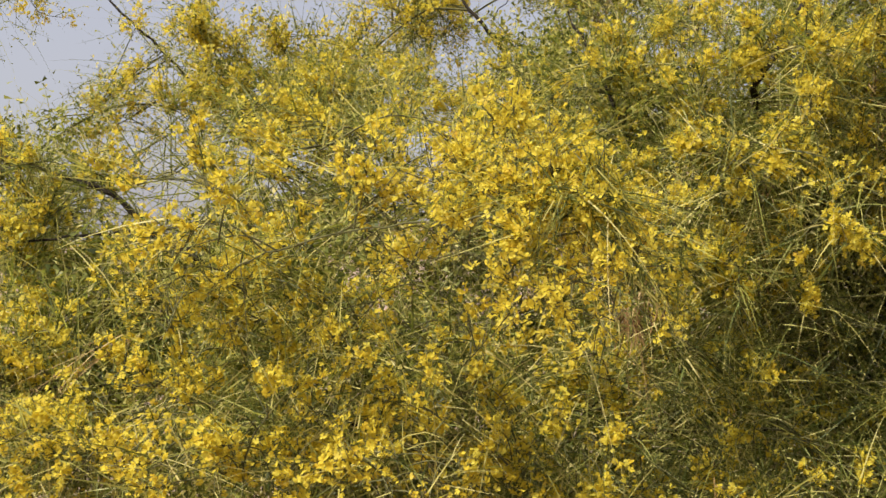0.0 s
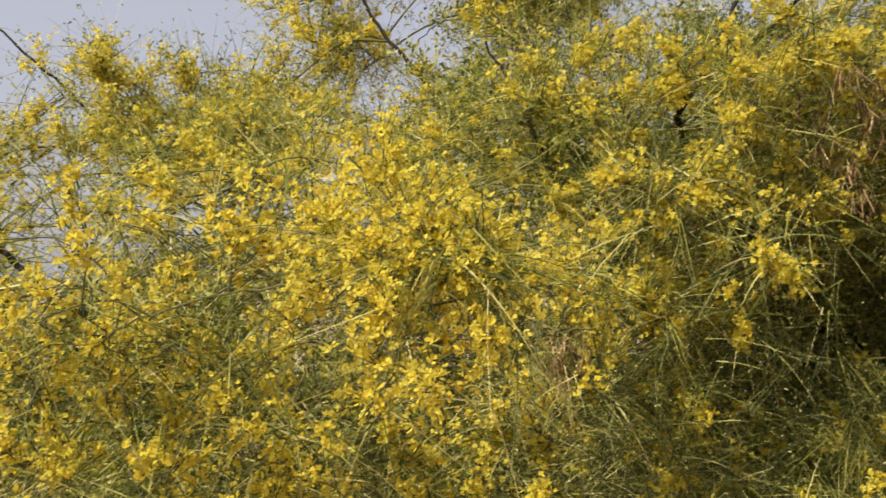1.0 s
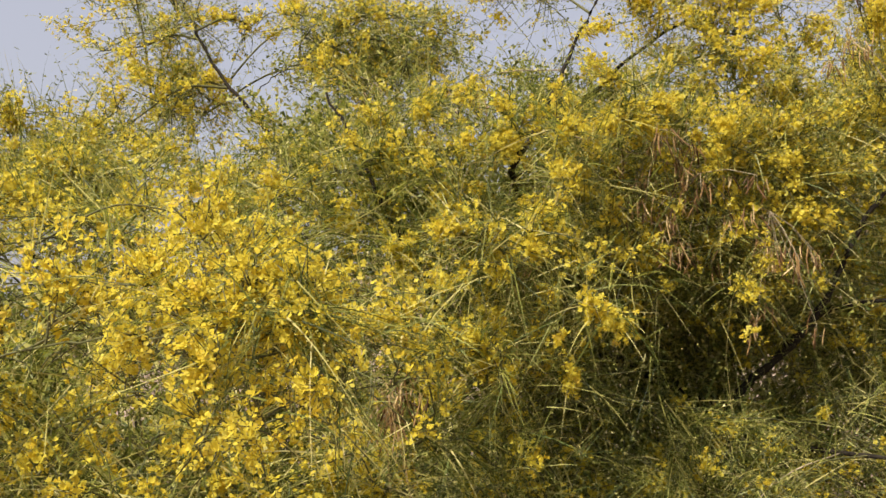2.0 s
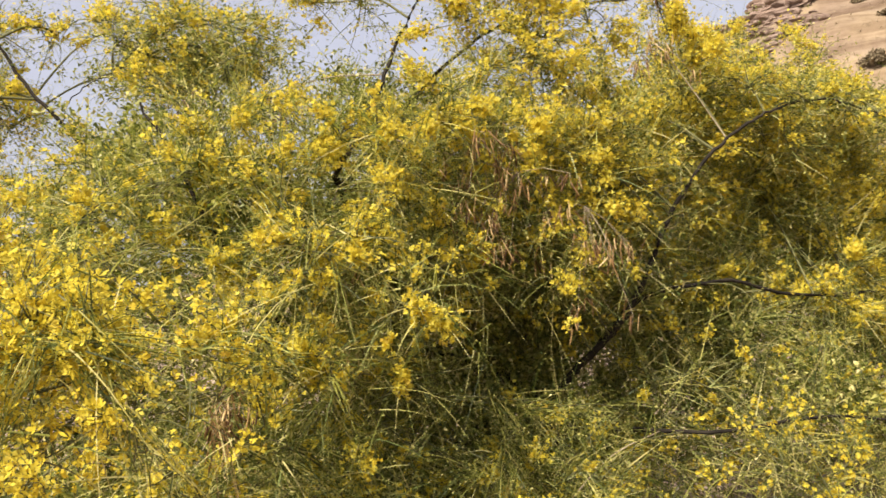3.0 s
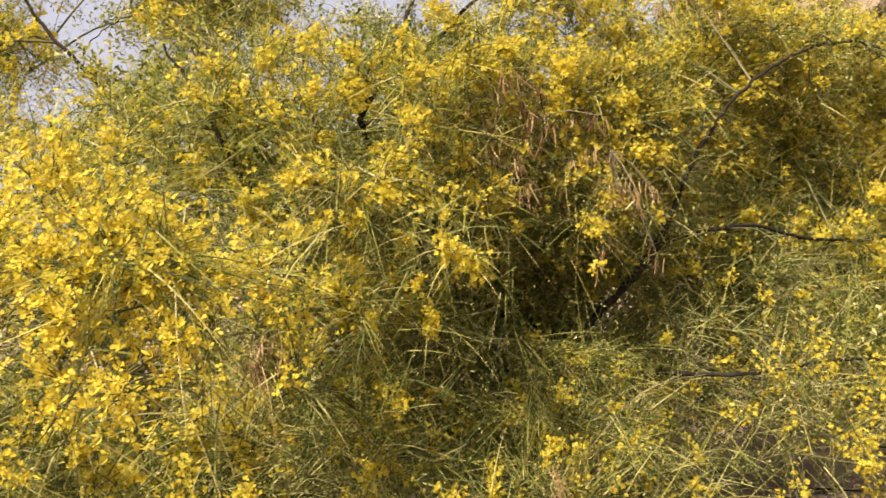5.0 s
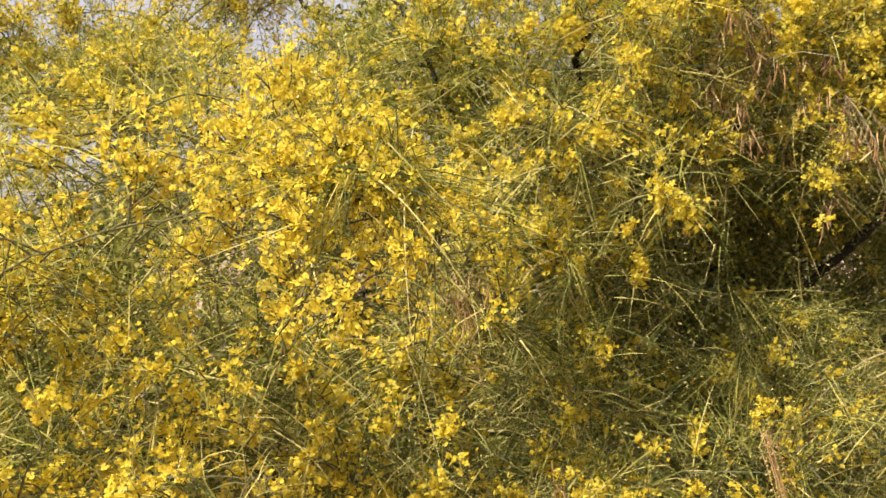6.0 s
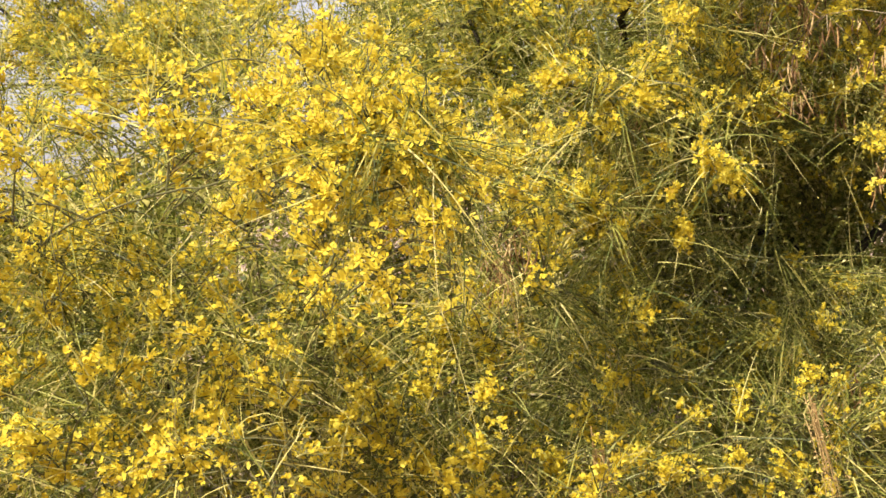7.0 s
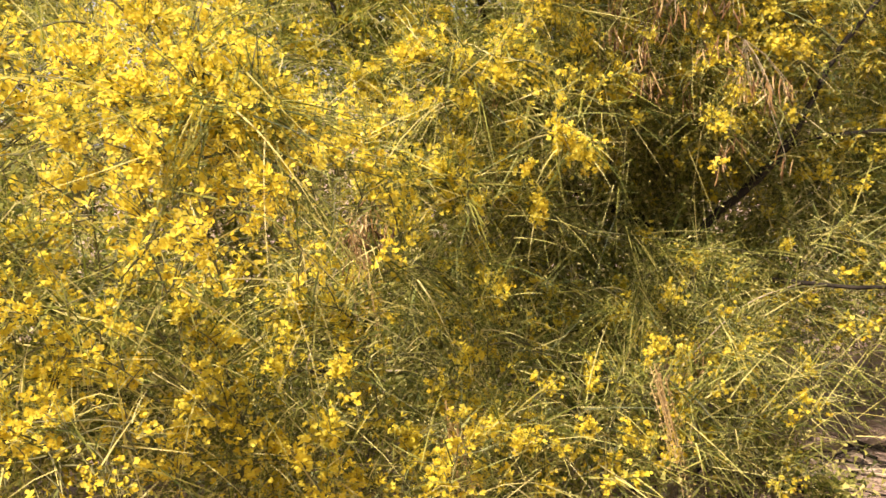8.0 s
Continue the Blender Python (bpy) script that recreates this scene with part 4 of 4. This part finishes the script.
MIDDLE_FRONT = [
    (1.1, 3.2, 0.91, 0.6),
    (1.1, 3.95, 0.93, 0.4),
    (1.24, 4.5, 2.78, 1.56),
    (0.96, 3.3, 1.1, 0.7),
    (0.86, 2.75, 0.69, 1.1),
    (1.09, 3.5, 1.87, 1.69),
    (1.18, 3.8, 1.65, 1.43),
    (1.16, 3.5, 1.07, 0.7),
    (1.33, 4, 1.24, 0.2),
    (1.39, 4.14, 1.69, 1.17),
    (1.5, 4.4, 2.3, 1.04),
    (1.2, 3.4, 1.51, 1),
    (1.24, 3.5, 1.8, 1.69),
    (1.2, 3.33, 2.13, 1.69),
    (1.28, 3.5, 1.35, 0.7),
    (1.41, 3.9, 2.31, 1.3),
    (1.22, 3.3, 1.46, 0.9),
    (1.27, 3.4, 1.62, 1.56),
    (1.67, 4.35, 1.07, 0.15),
    (1.34, 3.36, 2.51, 1.56),
    (1.85, 4.65, 1.08, 0.12),
]
RIGHT_FRONT = [
    (1.46, 3.6, 1.9, 1.56),
    (1.41, 3.4, 1.67, 1.56),
    (1.71, 4.17, 1.93, 0.78),
    (1.64, 3.95, 0.93, 0.3),
    (1.3, 3.05, 0.6, 0.9),
    (1.86, 4.4, 1.33, 0.15),
    (1.56, 3.5, 1.79, 2.28),
    (2.06, 4.7, 1.48, 0.1),
    (1.82, 4, 2.38, 1.93),
    (1.82, 3.95, 1.39, 0.25),
    (2.27, 4.95, 1.24, 0.08),
    (2.2, 4.65, 1.13, 0.08),
    (2.03, 4.15, 2.16, 0.7),
    (2.33, 4.7, 1.48, 0.1),
    (2.25, 4.45, 1.14, 0.11),
    (2.6, 4.95, 1.22, 0.08),
    (2.22, 4.2, 1.9, 0.3),
    (1.84, 3.4, 0.57, 0.55),
    (2.11, 3.95, 1.19, 0.26),
    (2.25, 4.2, 2.78, 1.56),
]
FAR_RIGHT_FRONT = [
    (2.68, 4.95, 1.27, 0.08),
    (2.18, 4, 2.45, 1.56),
    (2.35, 4.2, 2.06, 0.53),
    (2.38, 4.09, 1.13, 0.22),
    (2.76, 4.7, 2.94, 1.43),
    (2.47, 4.1, 2.38, 2.11),
    (2.54, 4.2, 1.76, 0.88),
    (2.88, 4.75, 1.06, 0.09),
    (2.61, 4.2, 1.55, 0.54),
    (2.43, 3.85, 0.78, 0.15),
    (2.89, 4.5, 2.6, 1.3),
    (2.78, 4.3, 1.34, 0.15),
    (2.37, 3.55, 0.52, 0.19),
    (2.8, 4.2, 2.45, 1.43),
    (2.89, 4.3, 2.16, 1.58),
    (2.89, 4.05, 0.79, 0.11),
    (3.17, 4.4, 2.42, 1.58),
    (3.33, 4.5, 1.94, 1.4),
    (2.96, 3.95, 0.98, 0.14),
]
RIGHT_END_FRONT = [
    (3.53, 4.5, 2.22, 1.58),
    (3.59, 4.5, 2.09, 1.4),
    (3.32, 4.1, 1.06, 0.11),
    (3.76, 4.6, 1.92, 1.23),
    (3.85, 4.7, 2.81, 1.3),
    (3.85, 4.5, 2.45, 1.58),
    (3.96, 4.6, 1.8, 1.05),
    (3.7, 4.3, 1.25, 0.15),
    (3.49, 3.9, 0.84, 0.11),
    (4.39, 4.8, 2.9, 0.91),
    (4.13, 4.45, 2.59, 1.17),
    (4.36, 4.7, 1.82, 1.4),
    (4.07, 4.1, 1.59, 1.58),
    (4.06, 4.05, 1.05, 0.15),
    (4.85, 4.8, 2.75, 0.78),
    (4.91, 4.7, 2.23, 1.23),
    (4.19, 3.85, 0.58, 0.15),
    (5.1, 4.5, 1.63, 1.17),
    (5.62, 4.9, 2.03, 1.04),
]
CROWN_EDGE = [(-0.48, 0.08), (-0.37, 0.09), (-0.34, 0.15), (-0.28, 0.21), (-0.19, 0.22), (-0.12, 0.19), (-0.01, 0.12), (0.02, 0.13), (0.07, 0.16), (0.1, 0.19), (0.14, 0.21), (0.21, 0.27), (0.29, 0.24), (0.37, 0.21), (0.44, 0.28), (0.54, 0.3), (0.62, 0.24), (0.7, 0.23), (0.8, 0.3), (0.89, 0.28), (1.06, 0.23), (1.11, 0.13), (1.22, 0.12)]  # bearing and rise, as slopes from the open ground before the tree
CROWN_HEM = [(-0.48, -0.28), (-0.27, -0.3), (0.18, -0.39), (0.57, -0.43), (0.69, -0.34), (0.82, -0.27)]
OPEN_GROUND = np.array([0.2, 0.2, 1.64])


def crown_front():
    """Small leafy sprays close together over the outer face of the crown."""
    face = np.array(LEFT_FRONT + MIDDLE_LEFT_FRONT + MIDDLE_FRONT + RIGHT_FRONT + FAR_RIGHT_FRONT + RIGHT_END_FRONT)
    off = face[:, :3] - OPEN_GROUND
    slope, depth, rich = off[:, [0, 2]] / off[:, 1:2], off[:, 1], face[:, 3]
    rng = np.random.default_rng(32)
    step = 0.046
    found = []
    for i, a in enumerate(np.arange(-0.56, 1.26, step)):
        for b in np.arange(-0.40, 0.44, step) + (step / 2 if i % 2 else 0):
            spot = np.array([a, b]) + rng.uniform(-0.4, 0.4, 2) * step
            edge = np.interp(spot[0], [e[0] for e in CROWN_EDGE], [e[1] for e in CROWN_EDGE])
            hem = np.interp(spot[0], [e[0] for e in CROWN_HEM], [e[1] for e in CROWN_HEM])
            if not hem - 0.03 < spot[1] < edge - 0.01:
                continue
            w = 1 / (((slope - spot) ** 2).sum(1) + 2e-4) ** 2
            w /= w.sum()
            d = float((w * depth).sum()) + rng.normal() * 0.05
            p = OPEN_GROUND + np.array([spot[0] * d, d, spot[1] * d])
            found.append((*p, 0.052 * d, float((w * rich).sum())))
    return sorted(found, key=lambda q: -q[1])  # the deep ones first, so that each can grow from one behind it

GROUPS = [(NEAR_SPRAYS, 20), (LOW_LEFT_SPRAYS, 0), (LEFT_SPRAYS, 0), (LOWEST_SPRAYS, 0), (LOW_RIGHT_SPRAYS, 0), (TOP_LEFT_SPRAYS, 0), (FAR_LEFT_SPRAYS, 0), (TOP_MID_SPRAYS, 0), (MID_SPRAYS, 0), (TOP_RIGHT_SPRAYS, 0), (RIGHT_SPRAYS, 0), (RIGHT_UPPER_SPRAYS, 0), (RIGHT_LOW_SPRAYS, 0), (INNER_SPRAYS, 0), (GAP_SPRAYS, 0)]
number = 0
for spots, singles in GROUPS:
    for spot in spots:
        spray(spot, number, spot[4], spot[5], singles=singles, broad=1.0 if spot[1] < 2.6 else 1.7 if spots in (RIGHT_SPRAYS, RIGHT_UPPER_SPRAYS, TOP_RIGHT_SPRAYS, TOP_LEFT_SPRAYS, TOP_MID_SPRAYS, FAR_LEFT_SPRAYS) else 1.35)
        number += 1
for spot in DEEP_SPRAYS + DEEP_LOW_SPRAYS + DEEP_RIGHT_SPRAYS + DEEP_MIDDLE_SPRAYS:
    spray(spot, number, spot[4] * 0.7, spot[5], broad=2.7 if spot[5] < 0.25 else 1.3)
    number += 1
for x, y, z, radius, rich in crown_front():
    spray((x, y, z, radius), number, 0.62 * min(1.0, radius / 0.19) ** 1.1 * min(1.0, 0.15 + 1.3 * rich), 0.37 * rich, small=True, broad=0.7 if y < 2.6 else 0.9)
    number += 1
# the far side of the crown, in its own shade
for k, x in enumerate(np.arange(-2.2, 6.7, 0.52)):
    for j, z in enumerate((0.35, 0.9, 1.45)):
        if j < 2 or 0.4 < x:
            depth = 4.7 + 1.9 / (1 + math.exp(-(x - 1.0) * 1.6)) + 0.2 * math.sin(k * 2.1 + j)
            spray((x + 0.15 * math.sin(j + k), depth, z, 0.42), number, 0.75, 0.08, broad=3.0)
            number += 1
# the shaded inside of the crown, behind the outer sprays
for spots in (LOW_LEFT_SPRAYS, LOW_RIGHT_SPRAYS, TOP_MID_SPRAYS, MID_SPRAYS, RIGHT_SPRAYS, RIGHT_LOW_SPRAYS, INNER_SPRAYS, LEFT_SPRAYS, LOWEST_SPRAYS):
    for k, spot in enumerate(spots):
        if k % 2 == 0 or spots is INNER_SPRAYS or spots is LOW_LEFT_SPRAYS:
            rng = np.random.default_rng(number)
            away = np.array(spot[:3]) * [1.0, 1.0, 0] / math.hypot(spot[0], spot[1])
            p = np.array(spot[:3]) + away * rng.uniform(0.1, 0.45) + rng.normal(size=3) * 0.1 - [0, 0, 0.05]
            spray((*p, 0.38), number, 1.3, 0.05, broad=3.0)
            number += 1


# ---- long leaf fans at the tips ----
LOW_FANS = [
    (-0.56, 2.83, 1.13, 0.9, -0.2, 0.1, 40, 0.4, 0),
    (-0.31, 2.89, 1.05, 0.8, -0.3, 0.3, 40, 0.45, 0),
    (-0.02, 3.06, 1.04, 0.3, -0.4, 0.8, 40, 0.5, 0),
    (0.25, 3.13, 0.92, -0.4, -0.3, 0.7, 40, 0.5, 0),
    (0.63, 3.28, 0.82, 0.7, -0.3, 0.4, 36, 0.5, 0),
    (0.17, 2.09, 1.65, 0.8, -0.2, 0.25, 40, 0.35, 0),
    (0.22, 3.17, 1.65, 0.5, -0.3, 0.7, 36, 0.45, 0),
    (-0.44, 3.02, 1.29, -0.7, -0.3, 0.3, 36, 0.45, 0),
    (0.75, 3.08, 1.13, 0.6, -0.4, -0.3, 36, 0.5, 0),
    (-0.43, 2.3, 1.21, 0.8, -0.3, 0.2, 36, 0.45, 0),
]
FANS = [
    (0.29, 1.45, 1.66, 0.9, -0.05, -0.1, 130, 0.28, 0),
    (0.29, 1.44, 1.66, 0.25, -0.1, -0.9, 80, 0.3, 0),
    (0.18, 1.42, 1.6, -0.5, -0.1, -0.8, 70, 0.3, 0),
    (0.23, 1.52, 1.74, 0.75, 0, 0.55, 70, 0.35, 0),
    (0.15, 1.46, 1.67, -0.9, -0.1, 0.1, 60, 0.35, 0),
    (0.32, 1.42, 1.57, 0.5, -0.05, -0.7, 60, 0.3, 0),
    (0.06, 1.5, 1.67, -0.5, -0.1, -0.6, 50, 0.4, 0),
    (0.52, 3.16, 1.37, 0.5, -0.3, -0.8, 40, 0.35, 0),
    (0.65, 3.08, 1.35, 0.25, -0.2, -1, 26, 0.18, 1),
    (1.53, 4.13, 2.59, 0, -0.2, 1, 60, 0.35, 0),
    (1.53, 4.13, 2.59, -0.5, -0.3, 0.6, 30, 0.4, 0),
    (1.84, 3.64, 1.24, 0.3, -0.3, -0.9, 30, 0.4, 0),
    (2.04, 3.55, 1.21, 1, -0.1, 0, 24, 0.2, 0),
    (3.34, 3.37, 1.35, -0.3, -0.3, -0.9, 60, 0.4, 0),
    (3.33, 3.7, 1.47, 0.8, -0.3, 0.2, 50, 0.5, 0),
]
MORE_FANS = [
    (1.69, 3.56, 0.99, -0.8, -0.3, 0.25, 60, 0.4, 0),
    (2.19, 3.53, 0.87, 0.3, -0.3, -0.9, 50, 0.35, 0),
    (2.07, 3.79, 1.18, 1, -0.1, -0.05, 24, 0.18, 0),
    (-0.39, 2.1, 1.74, 0.1, -0.3, -0.8, 40, 0.5, 0),
    (-0.93, 2.6, 1.3, -0.9, -0.2, -0.4, 16, 0.12, 1),
    (-0.23, 2.6, 1.35, -0.2, -0.3, 0.8, 30, 0.5, 0),
    (-0.74, 2.5, 1.02, 0.9, -0.2, 0.1, 24, 0.3, 0),
    (0.23, 1.75, 1.64, 0.7, 0, 0.35, 40, 0.5, 0),
    (1.5, 3.53, 1.31, 0.3, -0.4, -0.6, 28, 0.5, 0),
    (1.26, 3.48, 1.23, -0.4, -0.4, -0.5, 40, 0.5, 0),
]
HOLE_FANS = [
    (1.62, 3, 0.81, 0.25, -0.1, -1, 60, 0.1, 1),
    (0.87, 2.85, 0.79, 0.1, -0.1, -1, 60, 0.12, 1),
    (1.21, 3.83, 0.91, 0.1, -0.2, -0.9, 16, 0.25, 1),
    (1.82, 3.67, 1.4, 0.1, -0.4, -0.8, 30, 0.5, 0),
    (1.97, 3.62, 1.24, 0.8, -0.3, -0.1, 20, 0.35, 0),
    (1.8, 3.53, 0.99, -0.2, -0.3, -0.9, 60, 0.45, 0),
    (2.63, 3.96, 1.15, 0.5, -0.2, 0.2, 50, 0.5, 0),
    (1.07, 3.43, 1.32, -0.3, -0.3, -0.8, 40, 0.5, 0),
    (1.45, 3.53, 1.1, 0.7, -0.3, 0.1, 24, 0.5, 0),
    (0.92, 3.35, 1.16, 0.6, -0.3, -0.5, 40, 0.5, 0),
    (1.14, 3.39, 1.06, 0.1, -0.3, 0.8, 40, 0.5, 0),
    (1.8, 4.09, 1.31, 0.2, -0.3, -0.8, 60, 0.5, 0),
    (1.5, 3.91, 1.18, 0.5, -0.3, 0.5, 24, 0.5, 0),
]


def leaf_fan(spot, number):
    """A burst of long straight leaves from one branch tip."""
    rng = np.random.default_rng(9000 + number)
    p, way, count, spread = np.array(spot[:3]), unit(np.array(spot[3:6])), int(spot[6] * 0.45), spot[7]
    root = LIMB_PLACES[np.argmin(np.linalg.norm(LIMB_PLACES - p, axis=1))]
    stem = curve_points([root, (root + p) / 2 + [0, 0, 0.06], p], 5)
    bough = part("branch", mesh_of("branch", *tube(stem, np.linspace(0.006, 0.0025, len(stem)) * min(1.0, p[1] / 4.5) ** 2, 5), twig_mat), tree)
    w = unit(way + rng.normal(size=(count, 3)) * spread)
    r = p + way * rng.uniform(-0.10, 0.02, (count, 1)) + rng.normal(size=(count, 3)) * 0.012
    v, f = leaves_geometry(r, w, rng.uniform(0.16, 0.36, count) * (0.55 if p[1] < 2 else 1.0), rng.uniform(0.0, 0.45, count), rng, 8, 5)
    part("foliage", mesh_of("foliage", v, f, dry_stuff if spot[8] else leaf_stuff), bough, "dry straw-coloured leaf stalks" if spot[8] else "fan of long green thread-like leaves", "stuff")


for number, spot in enumerate(FANS + MORE_FANS + HOLE_FANS + LOW_FANS):
    leaf_fan(spot, number)


# ---- dry pods ----
def pod_mesh(seed):
    """A slim dry pod, pinched between its seeds, hanging from a short stalk at its top."""
    rng = np.random.default_rng(seed)
    s = np.linspace(0, 1, 9)
    bend = rng.uniform(-0.12, 0.12, 2)
    path = np.stack([bend[0] * s**2, bend[1] * s**2, -s], -1)
    swell = np.array([0.010, 0.012, 0.034, 0.020, 0.038, 0.022, 0.034, 0.020, 0.005])
    v, f = tube(path, swell, 5)
    me = mesh_of("seed_pod", v, f, pod_single)
    me.shade_smooth()
    return me


POD_BUNCHES = [
    (1.99, 3.93, 2.2, 0.19, 66),
    (2.18, 3.91, 2.03, 0.2, 55),
    (2.47, 3.85, 1.83, 0.22, 49.5),
    (1.99, 3.95, 1.92, 0.08, 19.8),
    (1.41, 4.16, 1.36, 0.09, 16),
    (1.31, 4.07, 1.8, 0.1, 22),
    (3.23, 4.21, 2.75, 0.19, 26),
    (1.98, 3.56, 0.67, 0.06, 14),
    (1.09, 3.57, 0.58, 0.09, 22),
    (0.68, 3.28, 1.34, 0.06, 22),
    (0.94, 5.17, 2.74, 0.19, 26),
    (0.71, 3.32, 1.33, 0.05, 18),
    (1.26, 4.8, 2.68, 0.12, 16),
]


def many_pods(tops, rng):
    """Pods too close together to pick apart."""
    pieces = []
    for top in tops:
        ln, w = rng.uniform(0.05, 0.10), rng.normal(size=3) * [0.3, 0.3, 0]
        s = np.linspace(0, 1, 5)[:, None]
        path = top + (w * s + np.array([0, 0, -1.0]) * s + rng.normal(size=3) * 0.12 * s**2) * ln
        pieces.append(tube(path, np.array([0.0012, 0.0034, 0.0022, 0.0036, 0.0006]), 4))
    return joined(pieces)


def pod_bunch(spot, number, shapes):
    rng = np.random.default_rng(500 + number)
    centre, spread, count = np.array(spot[:3]), spot[3], int(spot[4] * 0.8)
    root = LIMB_PLACES[np.argmin(np.linalg.norm(LIMB_PLACES - centre, axis=1))]
    woods = [tube(curve_points([root, (root + centre) / 2 + [0, 0, 0.1], centre + [0, 0, spread]], 5), np.linspace(0.004, 0.002, 11), 5)]
    bough = None
    hangs = []
    for k in range(max(4, count // 3)):
        top = centre + rng.normal(size=3) * spread * [0.6, 0.6, 0.75] + [0, 0, 0.35 * spread]
        woods.append(tube([centre + [0, 0, spread], (centre + top) / 2 + [0, 0, 0.6 * spread], top, top - [0, 0, 0.06]], [0.0014, 0.0014, 0.0011, 0.0008], 4))
        hangs.append(top)
    bough = part("branch", mesh_of("branch", *joined(woods), pale_twig), tree, "dry twig hung with old pods")
    for k in range(count):
        top = hangs[k % len(hangs)] + rng.normal(size=3) * 0.018
        ob = new("seed_pod", shapes[k % len(shapes)])
        ob.parent = bough
        ln = rng.uniform(0.05, 0.09)
        ob.matrix_basis = Matrix.LocRotScale(Vector(top), Euler((rng.normal() * 0.35, rng.normal() * 0.35, rng.uniform(0, 6.28))), Vector((ln * 1.5, ln * 1.5, ln)))
        if k == 0:
            ob["label"] = "dry brown bean-like pod"
    tops = np.array([hangs[k % len(hangs)] for k in range(int(count * 1.4))]) + rng.normal(size=(int(count * 1.4), 3)) * 0.03
    v, f = many_pods(tops, rng)
    part("dry_pod", mesh_of("dry_pod", v, f, pod_stuff), bough, "tangle of dry brown pods", "stuff")


pod_shapes = [pod_mesh(k) for k in range(6)]
for number, spot in enumerate(POD_BUNCHES):
    pod_bunch(spot, number, pod_shapes)


# ---- litter on the ground ----
def build_litter():
    """Fallen dry twigs and pale stones on the soil beside the tree."""
    rng = np.random.default_rng(77)
    for k in range(130):
        x, y = (rng.uniform(2.1, 4.4), rng.uniform(2.5, 4.6)) if k > 30 else (rng.uniform(2.6, 6.5), rng.uniform(2.6, 6.2))
        a, ln = rng.uniform(0, 6.28), rng.uniform(0.25, 0.8)
        s = np.linspace(-0.5, 0.5, 7)
        way = np.array([math.cos(a), math.sin(a)])
        side = np.array([-way[1], way[0]])
        path = []
        for t in s:
            q = way * t * ln + side * (0.08 * ln * math.sin(4 * t + k))
            path.append((q[0], q[1], height(x + q[0], y + q[1]) + 0.006 + 0.02 * abs(math.sin(3 * t + k))))
        pieces = [tube(path, np.linspace(0.009, 0.003, 7), 5)]
        for j in (2, 4):
            p = np.array(path[j])
            tip = p + np.array([*(way * 0.5 + side * rng.choice([-1, 1])), 0.15]) * ln * 0.28
            pieces.append(tube([p, (p + tip) / 2 + [0, 0, 0.01], tip], [0.003, 0.0022, 0.001], 4))
        ob = new("fallen_twig", mesh_of("fallen_twig", *joined(pieces), bark if k % 4 else pale_twig))
        ob.location = (x, y, 0)
        tagged(ob, "dry fallen twig lying on the pale soil", "twig", "twigs on the ground")
    shapes = [rock_mesh(20 + k, 0.3, stone_mat, 2) for k in range(4)]
    for k in range(40):
        x, y, s = rng.uniform(2.6, 7.0), rng.uniform(2.4, 6.6), rng.uniform(0.012, 0.05)
        ob = new("stone", shapes[k % 4])
        ob.matrix_world = Matrix.LocRotScale(Vector((x, y, height(x, y) + 0.2 * s)), Euler((0, 0, rng.uniform(0, 6.28))), (s * 1.3, s, s * 0.7))
        tagged(ob, "small pale stone on the dry soil", "stone", "stones on the ground")


build_litter()
